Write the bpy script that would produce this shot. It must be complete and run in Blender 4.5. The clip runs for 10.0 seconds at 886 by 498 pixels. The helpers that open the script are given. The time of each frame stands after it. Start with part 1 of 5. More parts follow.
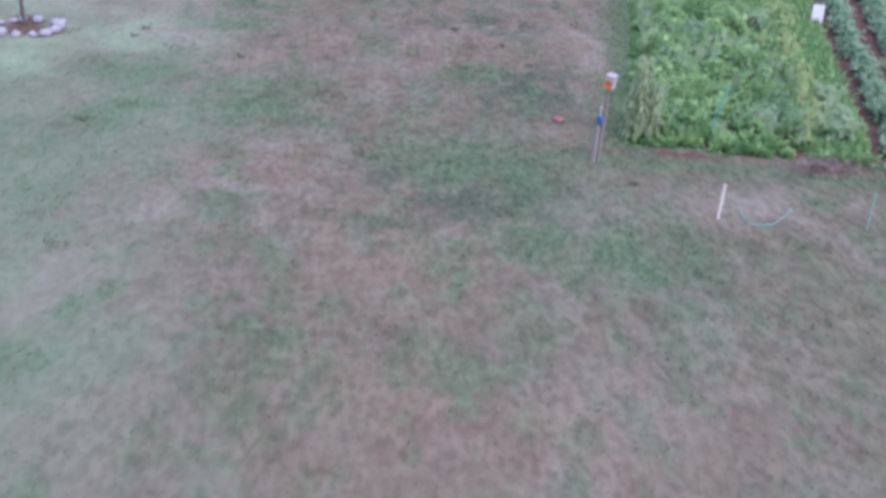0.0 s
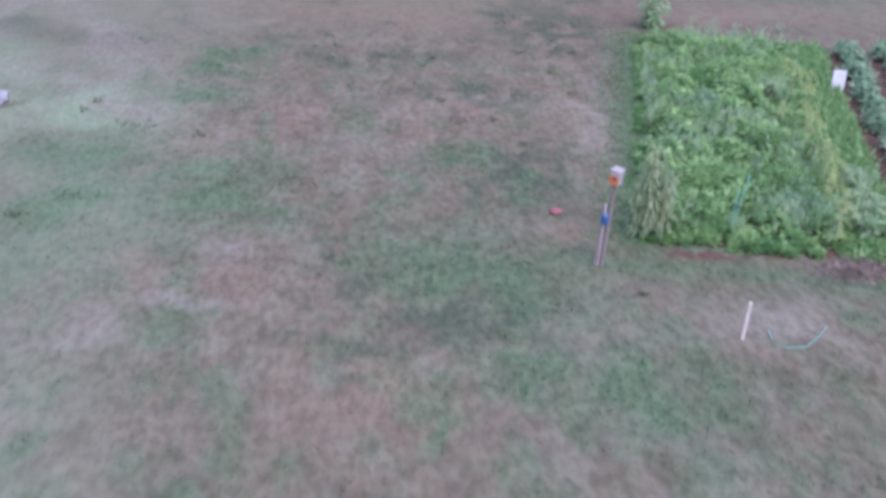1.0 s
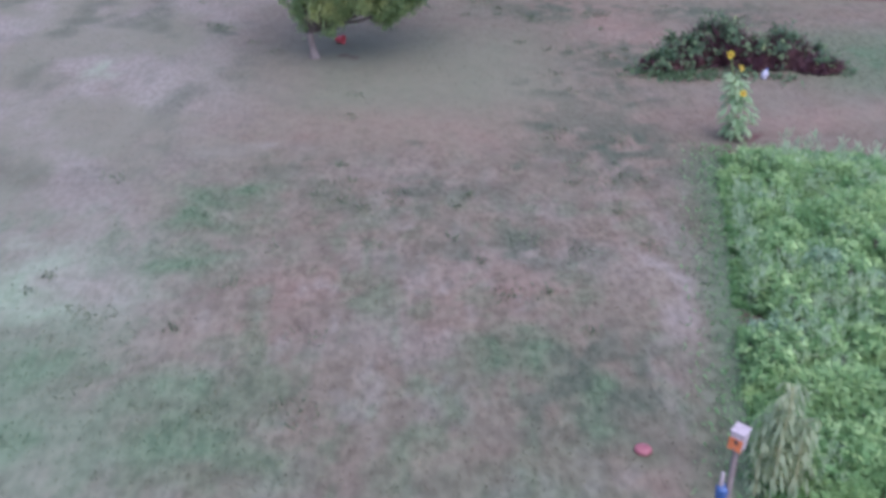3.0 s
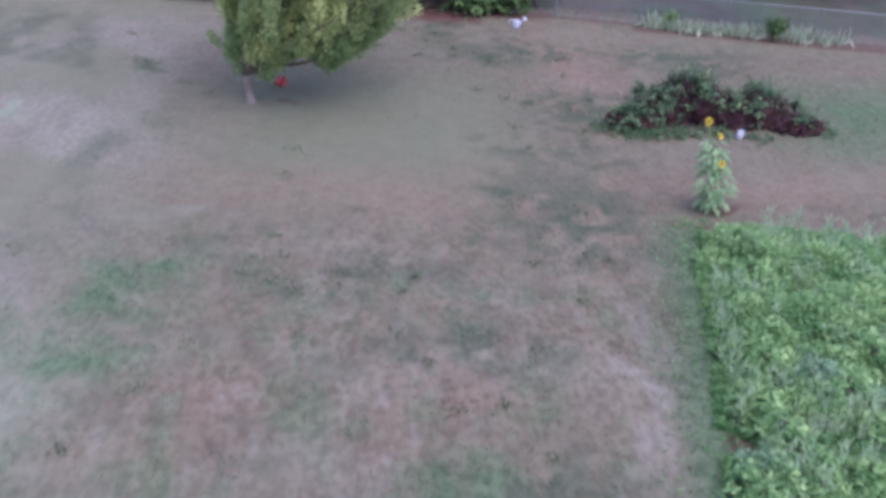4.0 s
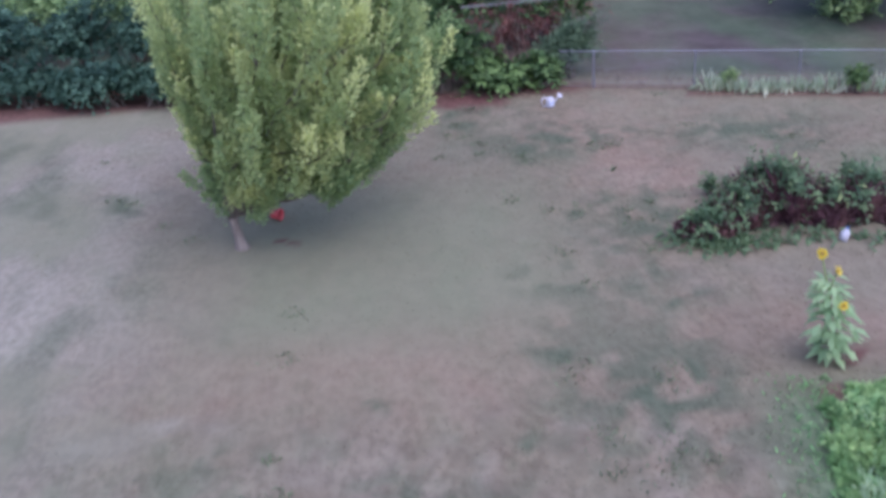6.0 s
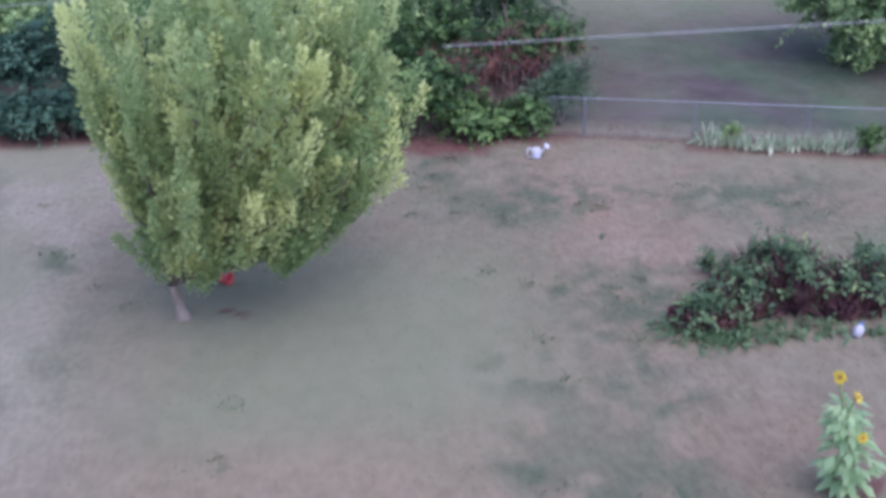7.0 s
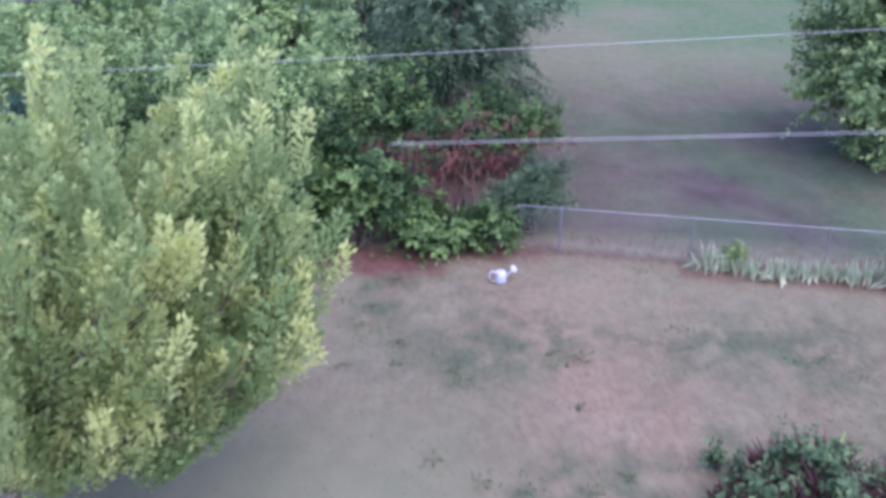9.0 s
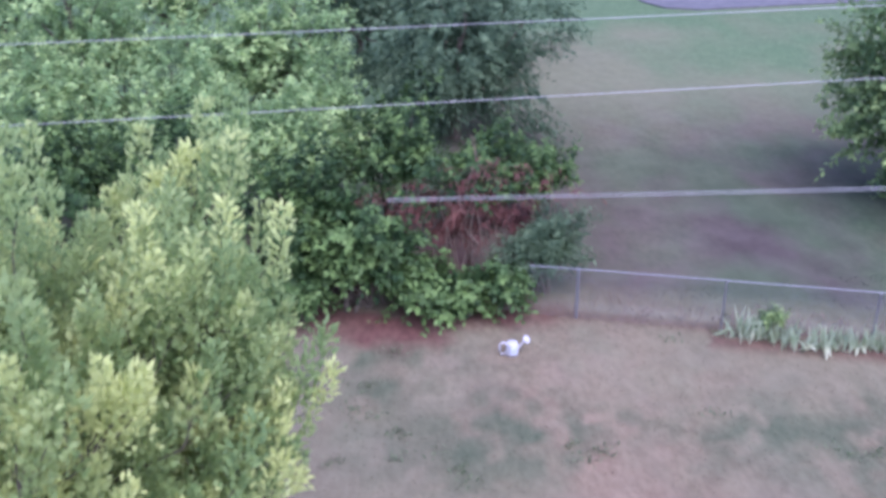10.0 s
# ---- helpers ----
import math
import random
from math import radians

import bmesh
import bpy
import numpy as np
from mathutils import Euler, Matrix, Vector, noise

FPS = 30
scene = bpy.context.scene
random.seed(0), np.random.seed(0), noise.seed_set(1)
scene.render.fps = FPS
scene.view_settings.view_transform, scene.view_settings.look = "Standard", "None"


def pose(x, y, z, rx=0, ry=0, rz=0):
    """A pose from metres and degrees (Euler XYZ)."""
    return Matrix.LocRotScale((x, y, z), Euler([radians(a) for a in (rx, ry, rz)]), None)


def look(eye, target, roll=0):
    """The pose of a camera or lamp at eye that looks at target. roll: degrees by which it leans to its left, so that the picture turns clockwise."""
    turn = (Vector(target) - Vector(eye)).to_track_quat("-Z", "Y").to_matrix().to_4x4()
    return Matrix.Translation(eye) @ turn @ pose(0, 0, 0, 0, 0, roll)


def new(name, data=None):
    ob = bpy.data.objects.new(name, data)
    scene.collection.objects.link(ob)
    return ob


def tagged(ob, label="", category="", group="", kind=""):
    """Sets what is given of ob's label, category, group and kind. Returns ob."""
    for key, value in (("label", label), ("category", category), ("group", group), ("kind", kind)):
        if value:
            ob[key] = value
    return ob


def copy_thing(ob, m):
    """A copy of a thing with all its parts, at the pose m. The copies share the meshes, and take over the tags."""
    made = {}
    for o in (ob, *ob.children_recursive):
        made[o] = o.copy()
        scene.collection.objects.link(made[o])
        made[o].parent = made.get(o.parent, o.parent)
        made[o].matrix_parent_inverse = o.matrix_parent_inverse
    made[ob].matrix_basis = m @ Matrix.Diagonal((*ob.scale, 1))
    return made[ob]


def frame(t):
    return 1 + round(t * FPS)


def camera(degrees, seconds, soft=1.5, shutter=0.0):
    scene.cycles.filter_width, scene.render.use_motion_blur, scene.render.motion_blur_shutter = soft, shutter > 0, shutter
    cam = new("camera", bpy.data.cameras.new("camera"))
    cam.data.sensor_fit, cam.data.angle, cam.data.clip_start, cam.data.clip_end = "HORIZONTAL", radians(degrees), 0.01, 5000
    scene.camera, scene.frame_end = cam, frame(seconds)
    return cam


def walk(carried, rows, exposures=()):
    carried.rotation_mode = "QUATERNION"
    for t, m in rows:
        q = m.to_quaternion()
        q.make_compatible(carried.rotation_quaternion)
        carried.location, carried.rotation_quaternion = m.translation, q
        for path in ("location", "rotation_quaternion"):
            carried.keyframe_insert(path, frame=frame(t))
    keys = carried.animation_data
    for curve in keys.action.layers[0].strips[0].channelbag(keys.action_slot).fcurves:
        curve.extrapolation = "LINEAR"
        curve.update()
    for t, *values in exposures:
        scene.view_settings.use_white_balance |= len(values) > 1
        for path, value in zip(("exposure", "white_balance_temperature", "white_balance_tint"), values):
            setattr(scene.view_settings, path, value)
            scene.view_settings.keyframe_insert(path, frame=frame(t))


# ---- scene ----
cam = camera(44.2, 10.0, soft=3.6, shutter=0.5)
PATH = [
    (0, (0.046, -1.029, 10.747), (0.234, 0.675, 9.716), 2.6),
    (0.5, (0.371, 0.636, 10.694), (0.571, 2.35, 9.682), 2.6),
    (1, (0.579, 2.481, 10.75), (0.779, 4.205, 9.756), 2.6),
    (1.5, (0.679, 4.168, 10.756), (0.887, 5.901, 9.78), 2.5),
    (2, (0.829, 6.032, 10.839), (1.024, 7.769, 9.868), 2.2),
    (2.2, (0.9, 6.721, 10.844), (1.086, 8.464, 9.881), 1.9),
    (3.3, (1.203, 10.423, 10.873), (1.33, 12.178, 9.921), 0.2),
    (3.5, (1.282, 11.08, 10.877), (1.466, 12.832, 9.93), 2.5),
    (4, (1.495, 12.716, 10.925), (1.721, 14.468, 9.989), 2.8),
    (4.3, (1.574, 13.629, 10.965), (1.77, 15.391, 10.038), -0.3),
    (4.5, (1.62, 14.281, 10.993), (1.768, 16.048, 10.068), -3.9),
    (4.7, (1.801, 14.937, 11.024), (1.905, 16.71, 10.104), -6.0),
    (4.8, (1.913, 15.258, 11.033), (2.051, 17.029, 10.113), -2.3),
    (4.9, (1.997, 15.584, 11.044), (2.158, 17.35, 10.12), 0.3),
    (5, (2.033, 15.925, 11.061), (2.226, 17.69, 10.141), 2.3),
    (5.2, (2.05, 16.537, 11.094), (2.27, 18.301, 10.178), 2.8),
    (5.5, (2.005, 17.467, 11.122), (2.207, 19.236, 10.211), -0.2),
    (5.7, (2.112, 18.067, 11.129), (2.264, 19.842, 10.221), -3.9),
    (6.8, (3.043, 21.433, 11.279), (3.186, 23.213, 10.379), -2.7),
    (7, (3.184, 22.007, 11.273), (3.353, 23.787, 10.376), -1.6),
    (7.5, (3.607, 23.447, 11.349), (3.776, 25.23, 10.46), -1.1),
    (8, (3.974, 24.968, 11.361), (4.156, 26.754, 10.481), -0.7),
    (8.5, (4.213, 26.417, 11.373), (4.421, 28.205, 10.502), 0.4),
    (9, (4.422, 27.917, 11.419), (4.645, 29.704, 10.55), 0.4),
    (9.5, (4.626, 29.346, 11.481), (4.848, 31.133, 10.611), 0.0),
    (10, (4.714, 30.806, 11.513), (4.935, 32.596, 10.647), 0.1),
]
walk(cam, [(t, look(eye, target, roll)) for t, eye, target, roll in PATH], [(0, 1.01, 5310, 24), (2.5, 0.98, 5300, 27), (5, 0.97, 5310, 25), (7.0, 1.15, 5250, 24), (7.5, 1.23, 5250, 24), (8.0, 1.39, 5250, 25), (9.0, 1.42, 5260, 28), (9.5, 1.36, 5270, 28), (10, 1.48, 5270, 28)])

# the backyard is about 30 m wide; y runs away from the camera, x to the right

# ---------------------------------------------------------------- light
SUN_DIR = Vector((-0.18, 0.48, -0.86)).normalized()
sun = new("sun", bpy.data.lights.new("sun", "SUN"))
sun.data.energy, sun.data.angle, sun.data.color = 1.0, radians(110), (1.0, 0.93, 0.82)
sun.matrix_world = look((0, 0, 30), Vector((0, 0, 30)) + SUN_DIR)
world = bpy.data.worlds.new("evening_sky")
scene.world = world
world.use_nodes = True
wn = world.node_tree.nodes
sky = wn.new("ShaderNodeTexSky")
sky.sky_type, sky.sun_disc = "NISHITA", False
sky.sun_elevation, sky.sun_rotation = math.asin(-SUN_DIR.z), math.atan2(-SUN_DIR.x, -SUN_DIR.y)
sky.air_density, sky.dust_density, sky.ozone_density = 1.0, 3.0, 1.0
world.node_tree.links.new(sky.outputs[0], wn["Background"].inputs[0])
wn["Background"].inputs[1].default_value = 0.14

# ---------------------------------------------------------------- small tools
rng = np.random.default_rng(7)


def reseed(x, y):
    """Each plant grows from its own place's seed."""
    global rng
    rng = np.random.default_rng(int(abs(x) * 1000) * 7919 + int(abs(y) * 1000))


def lattice(x, y, size, seed):
    """Smooth value noise between 0 and 1, with cells of that size."""
    u, v = np.asarray(x) / size, np.asarray(y) / size
    iu, iv = np.floor(u).astype(np.int64), np.floor(v).astype(np.int64)
    fu, fv = u - iu, v - iv
    fu, fv = fu * fu * (3 - 2 * fu), fv * fv * (3 - 2 * fv)

    def h(a, b):
        n = (a * 374761393 + b * 668265263 + seed * 1274126177) & 0x7FFFFFFF
        n = ((n ^ (n >> 13)) * 1274126177) & 0x7FFFFFFF
        return ((n ^ (n >> 16)) & 0xFFFF) / 65535.0

    a, b = h(iu, iv) * (1 - fu) + h(iu + 1, iv) * fu, h(iu, iv + 1) * (1 - fu) + h(iu + 1, iv + 1) * fu
    return a * (1 - fv) + b * fv


def fractal(x, y, size, seed):
    return 0.5 * lattice(x, y, size, seed) + 0.3 * lattice(x, y, size / 2.3, seed + 1) + 0.2 * lattice(x, y, size / 5.1, seed + 2)


def unit(v):
    return v / np.maximum(np.linalg.norm(v, axis=-1, keepdims=True), 1e-9)


def mesh_of(name, verts, quads, material, smooth=False):
    """A mesh from arrays: verts (n, 3), quads (m, 3 or 4)."""
    verts, quads = np.asarray(verts, np.float32), np.asarray(quads, np.int32)
    me = bpy.data.meshes.new(name)
    m, k = quads.shape
    me.vertices.add(len(verts))
    me.vertices.foreach_set("co", verts.ravel())
    me.loops.add(m * k)
    me.loops.foreach_set("vertex_index", quads.ravel())
    me.polygons.add(m)
    me.polygons.foreach_set("loop_start", np.arange(0, m * k, k, dtype=np.int32))
    if smooth:
        me.polygons.foreach_set("use_smooth", np.ones(m, dtype=bool))
    me.materials.append(material)
    me.update(calc_edges=True)
    return me


def child(name, me, parent, label=""):
    ob = new(name, me)
    ob.parent = parent
    return tagged(ob, label)


def part(name, bm, material, parent, label="", smooth=False):
    me = bpy.data.meshes.new(name)
    bm.to_mesh(me)
    bm.free()
    me.materials.append(material)
    for p in me.polygons:
        p.use_smooth = smooth
    return child(name, me, parent, label)


def thing(name, x, y, z, label, category, group="", kind="", turn=0.0):
    ob = new(name)
    ob.empty_display_size = 0.2
    ob.matrix_world = pose(x, y, z, 0, 0, turn)
    return tagged(ob, label, category, group, kind)


def leaves(at, along, normal, length, width, fold=0.12):
    """One bent quad a leaf: arrays of verts and quads."""
    along, normal = unit(along), unit(normal)
    side = unit(np.cross(along, normal))
    up = np.cross(side, along)
    length, width = np.reshape(length, (-1, 1)), np.reshape(width, (-1, 1))
    mid = at + along * length * 0.48
    v = np.stack([at, mid + side * width / 2 + up * width * fold, at + along * length - up * length * 0.12, mid - side * width / 2 + up * width * fold], 1)
    return v.reshape(-1, 3), np.arange(len(at) * 4).reshape(-1, 4)


def tubes(paths, sides=6):
    """Tapered tubes: each path is a list of (point, radius)."""
    verts, quads = [], []
    for path in paths:
        pts = [Vector(p) for p, _ in path]
        start = len(verts)
        for i, (p, r) in enumerate(path):
            d = (pts[min(i + 1, len(pts) - 1)] - pts[max(i - 1, 0)]).normalized()
            a = d.orthogonal().normalized()
            b = d.cross(a)
            for k in range(sides):
                w = 2 * math.pi * k / sides
                verts.append(pts[i] + (a * math.cos(w) + b * math.sin(w)) * r)
        for i in range(len(path) - 1):
            for k in range(sides):
                n = (k + 1) % sides
                quads.append((start + i * sides + k, start + i * sides + n, start + (i + 1) * sides + n, start + (i + 1) * sides + k))
    return np.array([tuple(v) for v in verts]), np.array(quads)


def bend(a, b, r0, r1, sag=0.0, wobble=0.0, steps=5):
    """A path from a to b, bowed upwards by sag, with some wobble."""
    a, b = Vector(a), Vector(b)
    out = []
    for i in range(steps + 1):
        f = i / steps
        p = a.lerp(b, f) + Vector((0, 0, sag * 4 * f * (1 - f)))
        if 0 < i < steps:
            p += Vector(rng.normal(0, wobble, 3))
        out.append((p, r0 + (r1 - r0) * f))
    return out


def box(bm, size, m=None, bevel=0.0):
    made = bmesh.ops.create_cube(bm, size=1.0, matrix=(m or Matrix()) @ Matrix.Diagonal((*size, 1)))
    if bevel:
        edges = {e for v in made["verts"] for e in v.link_edges}
        bmesh.ops.bevel(bm, geom=list(edges), offset=bevel, segments=2, affect="EDGES", profile=0.6)
    return bm


def lathe(profile, sides=20, m=None):
    """A turned body from (radius, height) pairs."""
    bm = bmesh.new()
    rings = []
    for r, z in profile:
        rings.append([bm.verts.new((m or Matrix()) @ Vector((r * math.cos(2 * math.pi * k / sides), r * math.sin(2 * math.pi * k / sides), z))) for k in range(sides)])
    for a, b in zip(rings, rings[1:]):
        for k in range(sides):
            bm.faces.new((a[k], a[(k + 1) % sides], b[(k + 1) % sides], b[k]))
    bm.faces.new(rings[0][::-1])
    bm.faces.new(rings[-1])
    return bm


# ---------------------------------------------------------------- materials
def material(name, roughness=0.8, metallic=0.0):
    mat = bpy.data.materials.new(name)
    mat.use_nodes = True
    b = mat.node_tree.nodes["Principled BSDF"]
    b.inputs["Roughness"].default_value, b.inputs["Metallic"].default_value = roughness, metallic
    return mat, mat.node_tree.nodes, mat.node_tree.links, b


def mix(nodes, links, factor, a, b, blend="MIX"):
    """A colour mix; factor, a and b are values, colours or sockets."""
    n = nodes.new("ShaderNodeMix")
    n.data_type, n.blend_type = "RGBA", blend
    for socket, value in ((n.inputs[0], factor), (n.inputs[6], a), (n.inputs[7], b)):
        if isinstance(value, bpy.types.NodeSocket):
            links.new(value, socket)
        elif isinstance(value, (int, float)):
            socket.default_value = value
        else:
            socket.default_value = (*value, 1)
    return n.outputs[2]


def grain(nodes, links, scale, low=0.0, high=1.0, detail=4.0, stretch=(1, 1, 1)):
    """Noise in object space, stretched to 0..1 between low and high."""
    co, mp, nz, rm = nodes.new("ShaderNodeTexCoord"), nodes.new("ShaderNodeMapping"), nodes.new("ShaderNodeTexNoise"), nodes.new("ShaderNodeMapRange")
    mp.inputs["Scale"].default_value = stretch
    nz.inputs["Scale"].default_value, nz.inputs["Detail"].default_value = scale, detail
    rm.inputs["From Min"].default_value, rm.inputs["From Max"].default_value = low, high
    links.new(co.outputs["Object"], mp.inputs[0])
    links.new(mp.outputs[0], nz.inputs["Vector"])
    links.new(nz.outputs[0], rm.inputs[0])
    return rm.outputs[0]


def bump(nodes, links, bsdf, height, strength, distance):
    n = nodes.new("ShaderNodeBump")
    n.inputs["Strength"].default_value, n.inputs["Distance"].default_value = strength, distance
    links.new(height, n.inputs["Height"])
    links.new(n.outputs[0], bsdf.inputs["Normal"])


def worn(name, a, b, roughness=0.7, metallic=0.0, scale=6.0, relief=0.2, stretch=(1, 1, 1)):
    """A plain surface with stains at two scales and a little relief."""
    mat, nodes, links, bs = material(name, roughness, metallic)
    big, small = grain(nodes, links, scale, 0.35, 0.7, stretch=stretch), grain(nodes, links, scale * 9, 0.3, 0.75, stretch=stretch)
    c = mix(nodes, links, big, a, b)
    c = mix(nodes, links, 0.25, c, mix(nodes, links, small, [v * 0.6 for v in a], [min(1, v * 1.25) for v in b]))
    links.new(c, bs.inputs["Base Color"])
    bump(nodes, links, bs, small, relief, 0.01)
    return mat


def foliage(name, dark, light, pale_tint, pale_from=0.55, clear=0.5, pallid=False, mottle=0.42):
    """Leaves: every leaf has its own green; some boughs, or single leaves by their own value, are paler."""
    mat, nodes, links, bs = material(name, 0.55)
    geo = nodes.new("ShaderNodeNewGeometry")
    c = mix(nodes, links, geo.outputs["Random Per Island"], dark, light)
    bough = grain(nodes, links, 1.1, pale_from - 0.08, pale_from + 0.14, 3.0)
    if pallid:
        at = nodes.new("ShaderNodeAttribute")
        at.attribute_name = "pallid"
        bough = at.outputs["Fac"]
    c = mix(nodes, links, bough, c, pale_tint)
    c = mix(nodes, links, mottle, c, mix(nodes, links, grain(nodes, links, 4.0, 0.36, 0.66), dark, pale_tint))
    links.new(c, bs.inputs["Base Color"])
    bs.inputs["Specular IOR Level"].default_value = 0.25
    tr, ms = nodes.new("ShaderNodeBsdfTranslucent"), nodes.new("ShaderNodeMixShader")
    links.new(mix(nodes, links, 0.3, c, pale_tint), tr.inputs[0])
    ms.inputs[0].default_value = clear
    links.new(bs.outputs[0], ms.inputs[1])
    links.new(tr.outputs[0], ms.inputs[2])
    links.new(ms.outputs[0], nodes["Material Output"].inputs[0])
    return mat


def lawn_material(name, blades):
    """Dry lawn: 'cover' says how green, bleached, bare or dark it is, 'tone' how lush, warm, weedy or olive."""
    mat, nodes, links, bs = material(name, 0.95)
    sockets = []
    for layer in ("cover", "tone", "turf"):
        at, sp = nodes.new("ShaderNodeAttribute"), nodes.new("ShaderNodeSeparateColor")
        at.attribute_name = layer
        links.new(at.outputs["Color"], sp.inputs[0])
        sockets += [sp.outputs[0], sp.outputs[1], sp.outputs[2], at.outputs["Alpha"]]
    green_at, pale_at, soil_at, dark_far_at, lush_at, warm_at, weed_at, olive_at, smooth_at = sockets[:9]
    fine, coarse = grain(nodes, links, 6.0, 0.38, 0.62, 3.0, (1.1, 0.6, 1)), grain(nodes, links, 1.1, 0.32, 0.68, 4.0, (1, 0.75, 1))
    clump = grain(nodes, links, 2.3, 0.38, 0.62, 3.0, (1, 0.8, 1))
    fine, clump = mix(nodes, links, smooth_at, fine, (0.5, 0.5, 0.5)), mix(nodes, links, smooth_at, clump, (0.5, 0.5, 0.5))
    dry = mix(nodes, links, fine, (0.104, 0.082, 0.057), (0.202, 0.160, 0.111))
    dry = mix(nodes, links, clump, dry, mix(nodes, links, fine, (0.124, 0.100, 0.069), (0.212, 0.173, 0.121)))
    dry = mix(nodes, links, coarse, dry, mix(nodes, links, clump, (0.112, 0.093, 0.067), (0.186, 0.153, 0.110)))
    warm = mix(nodes, links, clump, mix(nodes, links, fine, (0.155, 0.106, 0.078), (0.240, 0.166, 0.122)), mix(nodes, links, fine, (0.180, 0.131, 0.095), (0.255, 0.190, 0.139)))
    green = mix(nodes, links, clump, mix(nodes, links, fine, (0.052, 0.088, 0.046), (0.105, 0.150, 0.080)), mix(nodes, links, fine, (0.080, 0.125, 0.066), (0.140, 0.192, 0.104)))
    lush = mix(nodes, links, clump, mix(nodes, links, fine, (0.185, 0.260, 0.145), (0.255, 0.330, 0.200)), mix(nodes, links, fine, (0.260, 0.335, 0.210), (0.330, 0.400, 0.268)))
    weed = mix(nodes, links, fine, (0.056, 0.070, 0.044), (0.096, 0.110, 0.072))
    olive = mix(nodes, links, clump, (0.150, 0.150, 0.098), (0.185, 0.178, 0.120))
    pale = mix(nodes, links, fine, (0.205, 0.186, 0.150), (0.325, 0.298, 0.244))
    soil = mix(nodes, links, fine, (0.072, 0.036, 0.031), (0.150, 0.076, 0.066))
    c = mix(nodes, links, warm_at, dry, warm)
    c = mix(nodes, links, pale_at, c, pale)
    c = mix(nodes, links, olive_at, c, olive)
    c = mix(nodes, links, green_at, c, green)
    c = mix(nodes, links, lush_at, c, lush)
    c = mix(nodes, links, weed_at, c, weed)
    c = mix(nodes, links, soil_at, c, soil)
    # the far lawn's darker mix of purplish and green turf
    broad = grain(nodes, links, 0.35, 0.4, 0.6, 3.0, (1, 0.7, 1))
    c = mix(nodes, links, dark_far_at, c, mix(nodes, links, broad, mix(nodes, links, coarse, (0.054, 0.042, 0.044), (0.088, 0.070, 0.072)), mix(nodes, links, coarse, (0.046, 0.060, 0.040), (0.074, 0.092, 0.062))))
    if blades:
        geo = nodes.new("ShaderNodeNewGeometry")
        rm = nodes.new("ShaderNodeMapRange")
        rm.inputs["To Min"].default_value, rm.inputs["To Max"].default_value = 0.8, 1.25
        links.new(geo.outputs["Random Per Island"], rm.inputs[0])
        c = mix(nodes, links, 1.0, c, rm.outputs[0], "MULTIPLY")
    links.new(c, bs.inputs["Base Color"])
    bs.inputs["Specular IOR Level"].default_value = 0.1
    if not blades:
        bump(nodes, links, bs, grain(nodes, links, 9.0, 0.2, 0.8, 6.0, (1, 0.7, 1)), 0.2, 0.05)
    return mat


LAWN, BLADE = lawn_material("dry_lawn", False), lawn_material("grass_blades", True)
LEAF_YARD = foliage("yard_tree_leaf", (0.138, 0.228, 0.100), (0.298, 0.412, 0.172), (0.665, 0.705, 0.310), 0.55, 0.5, True, 0.06)
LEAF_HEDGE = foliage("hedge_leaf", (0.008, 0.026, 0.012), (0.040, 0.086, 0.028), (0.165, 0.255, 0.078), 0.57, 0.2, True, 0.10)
# hedge leaf copy for the left end, with shade put into its colour
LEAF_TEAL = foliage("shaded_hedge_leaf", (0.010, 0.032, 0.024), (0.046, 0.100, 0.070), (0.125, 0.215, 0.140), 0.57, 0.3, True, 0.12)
LEAF_DULL = foliage("dull_leaf", (0.050, 0.092, 0.050), (0.180, 0.260, 0.130), (0.500, 0.580, 0.300), 0.56, 0.32, True, 0.12)
LEAF_TUFT = foliage("lawn_weed_leaf", (0.105, 0.135, 0.078), (0.155, 0.190, 0.105), (0.180, 0.210, 0.120), 0.55, 0.3)
LEAF_PALE = foliage("pale_thicket_leaf", (0.060, 0.122, 0.052), (0.235, 0.370, 0.150), (0.540, 0.670, 0.290), 0.55, 0.36, True, 0.12)
LEAF_DARK = foliage("willowy_leaf", (0.026, 0.056, 0.034), (0.085, 0.140, 0.080), (0.190, 0.265, 0.150), 0.6, 0.35, True, 0.15)
LEAF_FAR = foliage("far_tree_leaf", (0.030, 0.074, 0.036), (0.145, 0.240, 0.100), (0.380, 0.480, 0.190), 0.55, 0.35, True, 0.15)
LEAF_DEAD = foliage("dead_vine_leaf", (0.045, 0.016, 0.017), (0.150, 0.056, 0.050), (0.210, 0.090, 0.072), 0.55, 0.15)
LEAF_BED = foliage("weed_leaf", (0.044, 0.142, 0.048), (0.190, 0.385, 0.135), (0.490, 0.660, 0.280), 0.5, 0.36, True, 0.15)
LEAF_PLUME = foliage("plume_leaf", (0.24, 0.38, 0.19), (0.42, 0.56, 0.32), (0.56, 0.64, 0.40), 0.5)
LEAF_ROW = foliage("crop_leaf", (0.105, 0.205, 0.115), (0.250, 0.390, 0.225), (0.430, 0.560, 0.350), 0.55, 0.3, True, 0.2)
LEAF_YELLOW = foliage("yellowing_leaf", (0.250, 0.360, 0.110), (0.440, 0.540, 0.220), (0.560, 0.600, 0.280), 0.5, 0.5)
LEAF_WILT = foliage("wilted_leaf", (0.225, 0.310, 0.180), (0.400, 0.490, 0.300), (0.600, 0.620, 0.360), 0.5, 0.5)
LEAF_BUSH = foliage("bush_leaf", (0.036, 0.076, 0.044), (0.105, 0.175, 0.088), (0.215, 0.295, 0.135), 0.58, 0.35, True, 0.15)
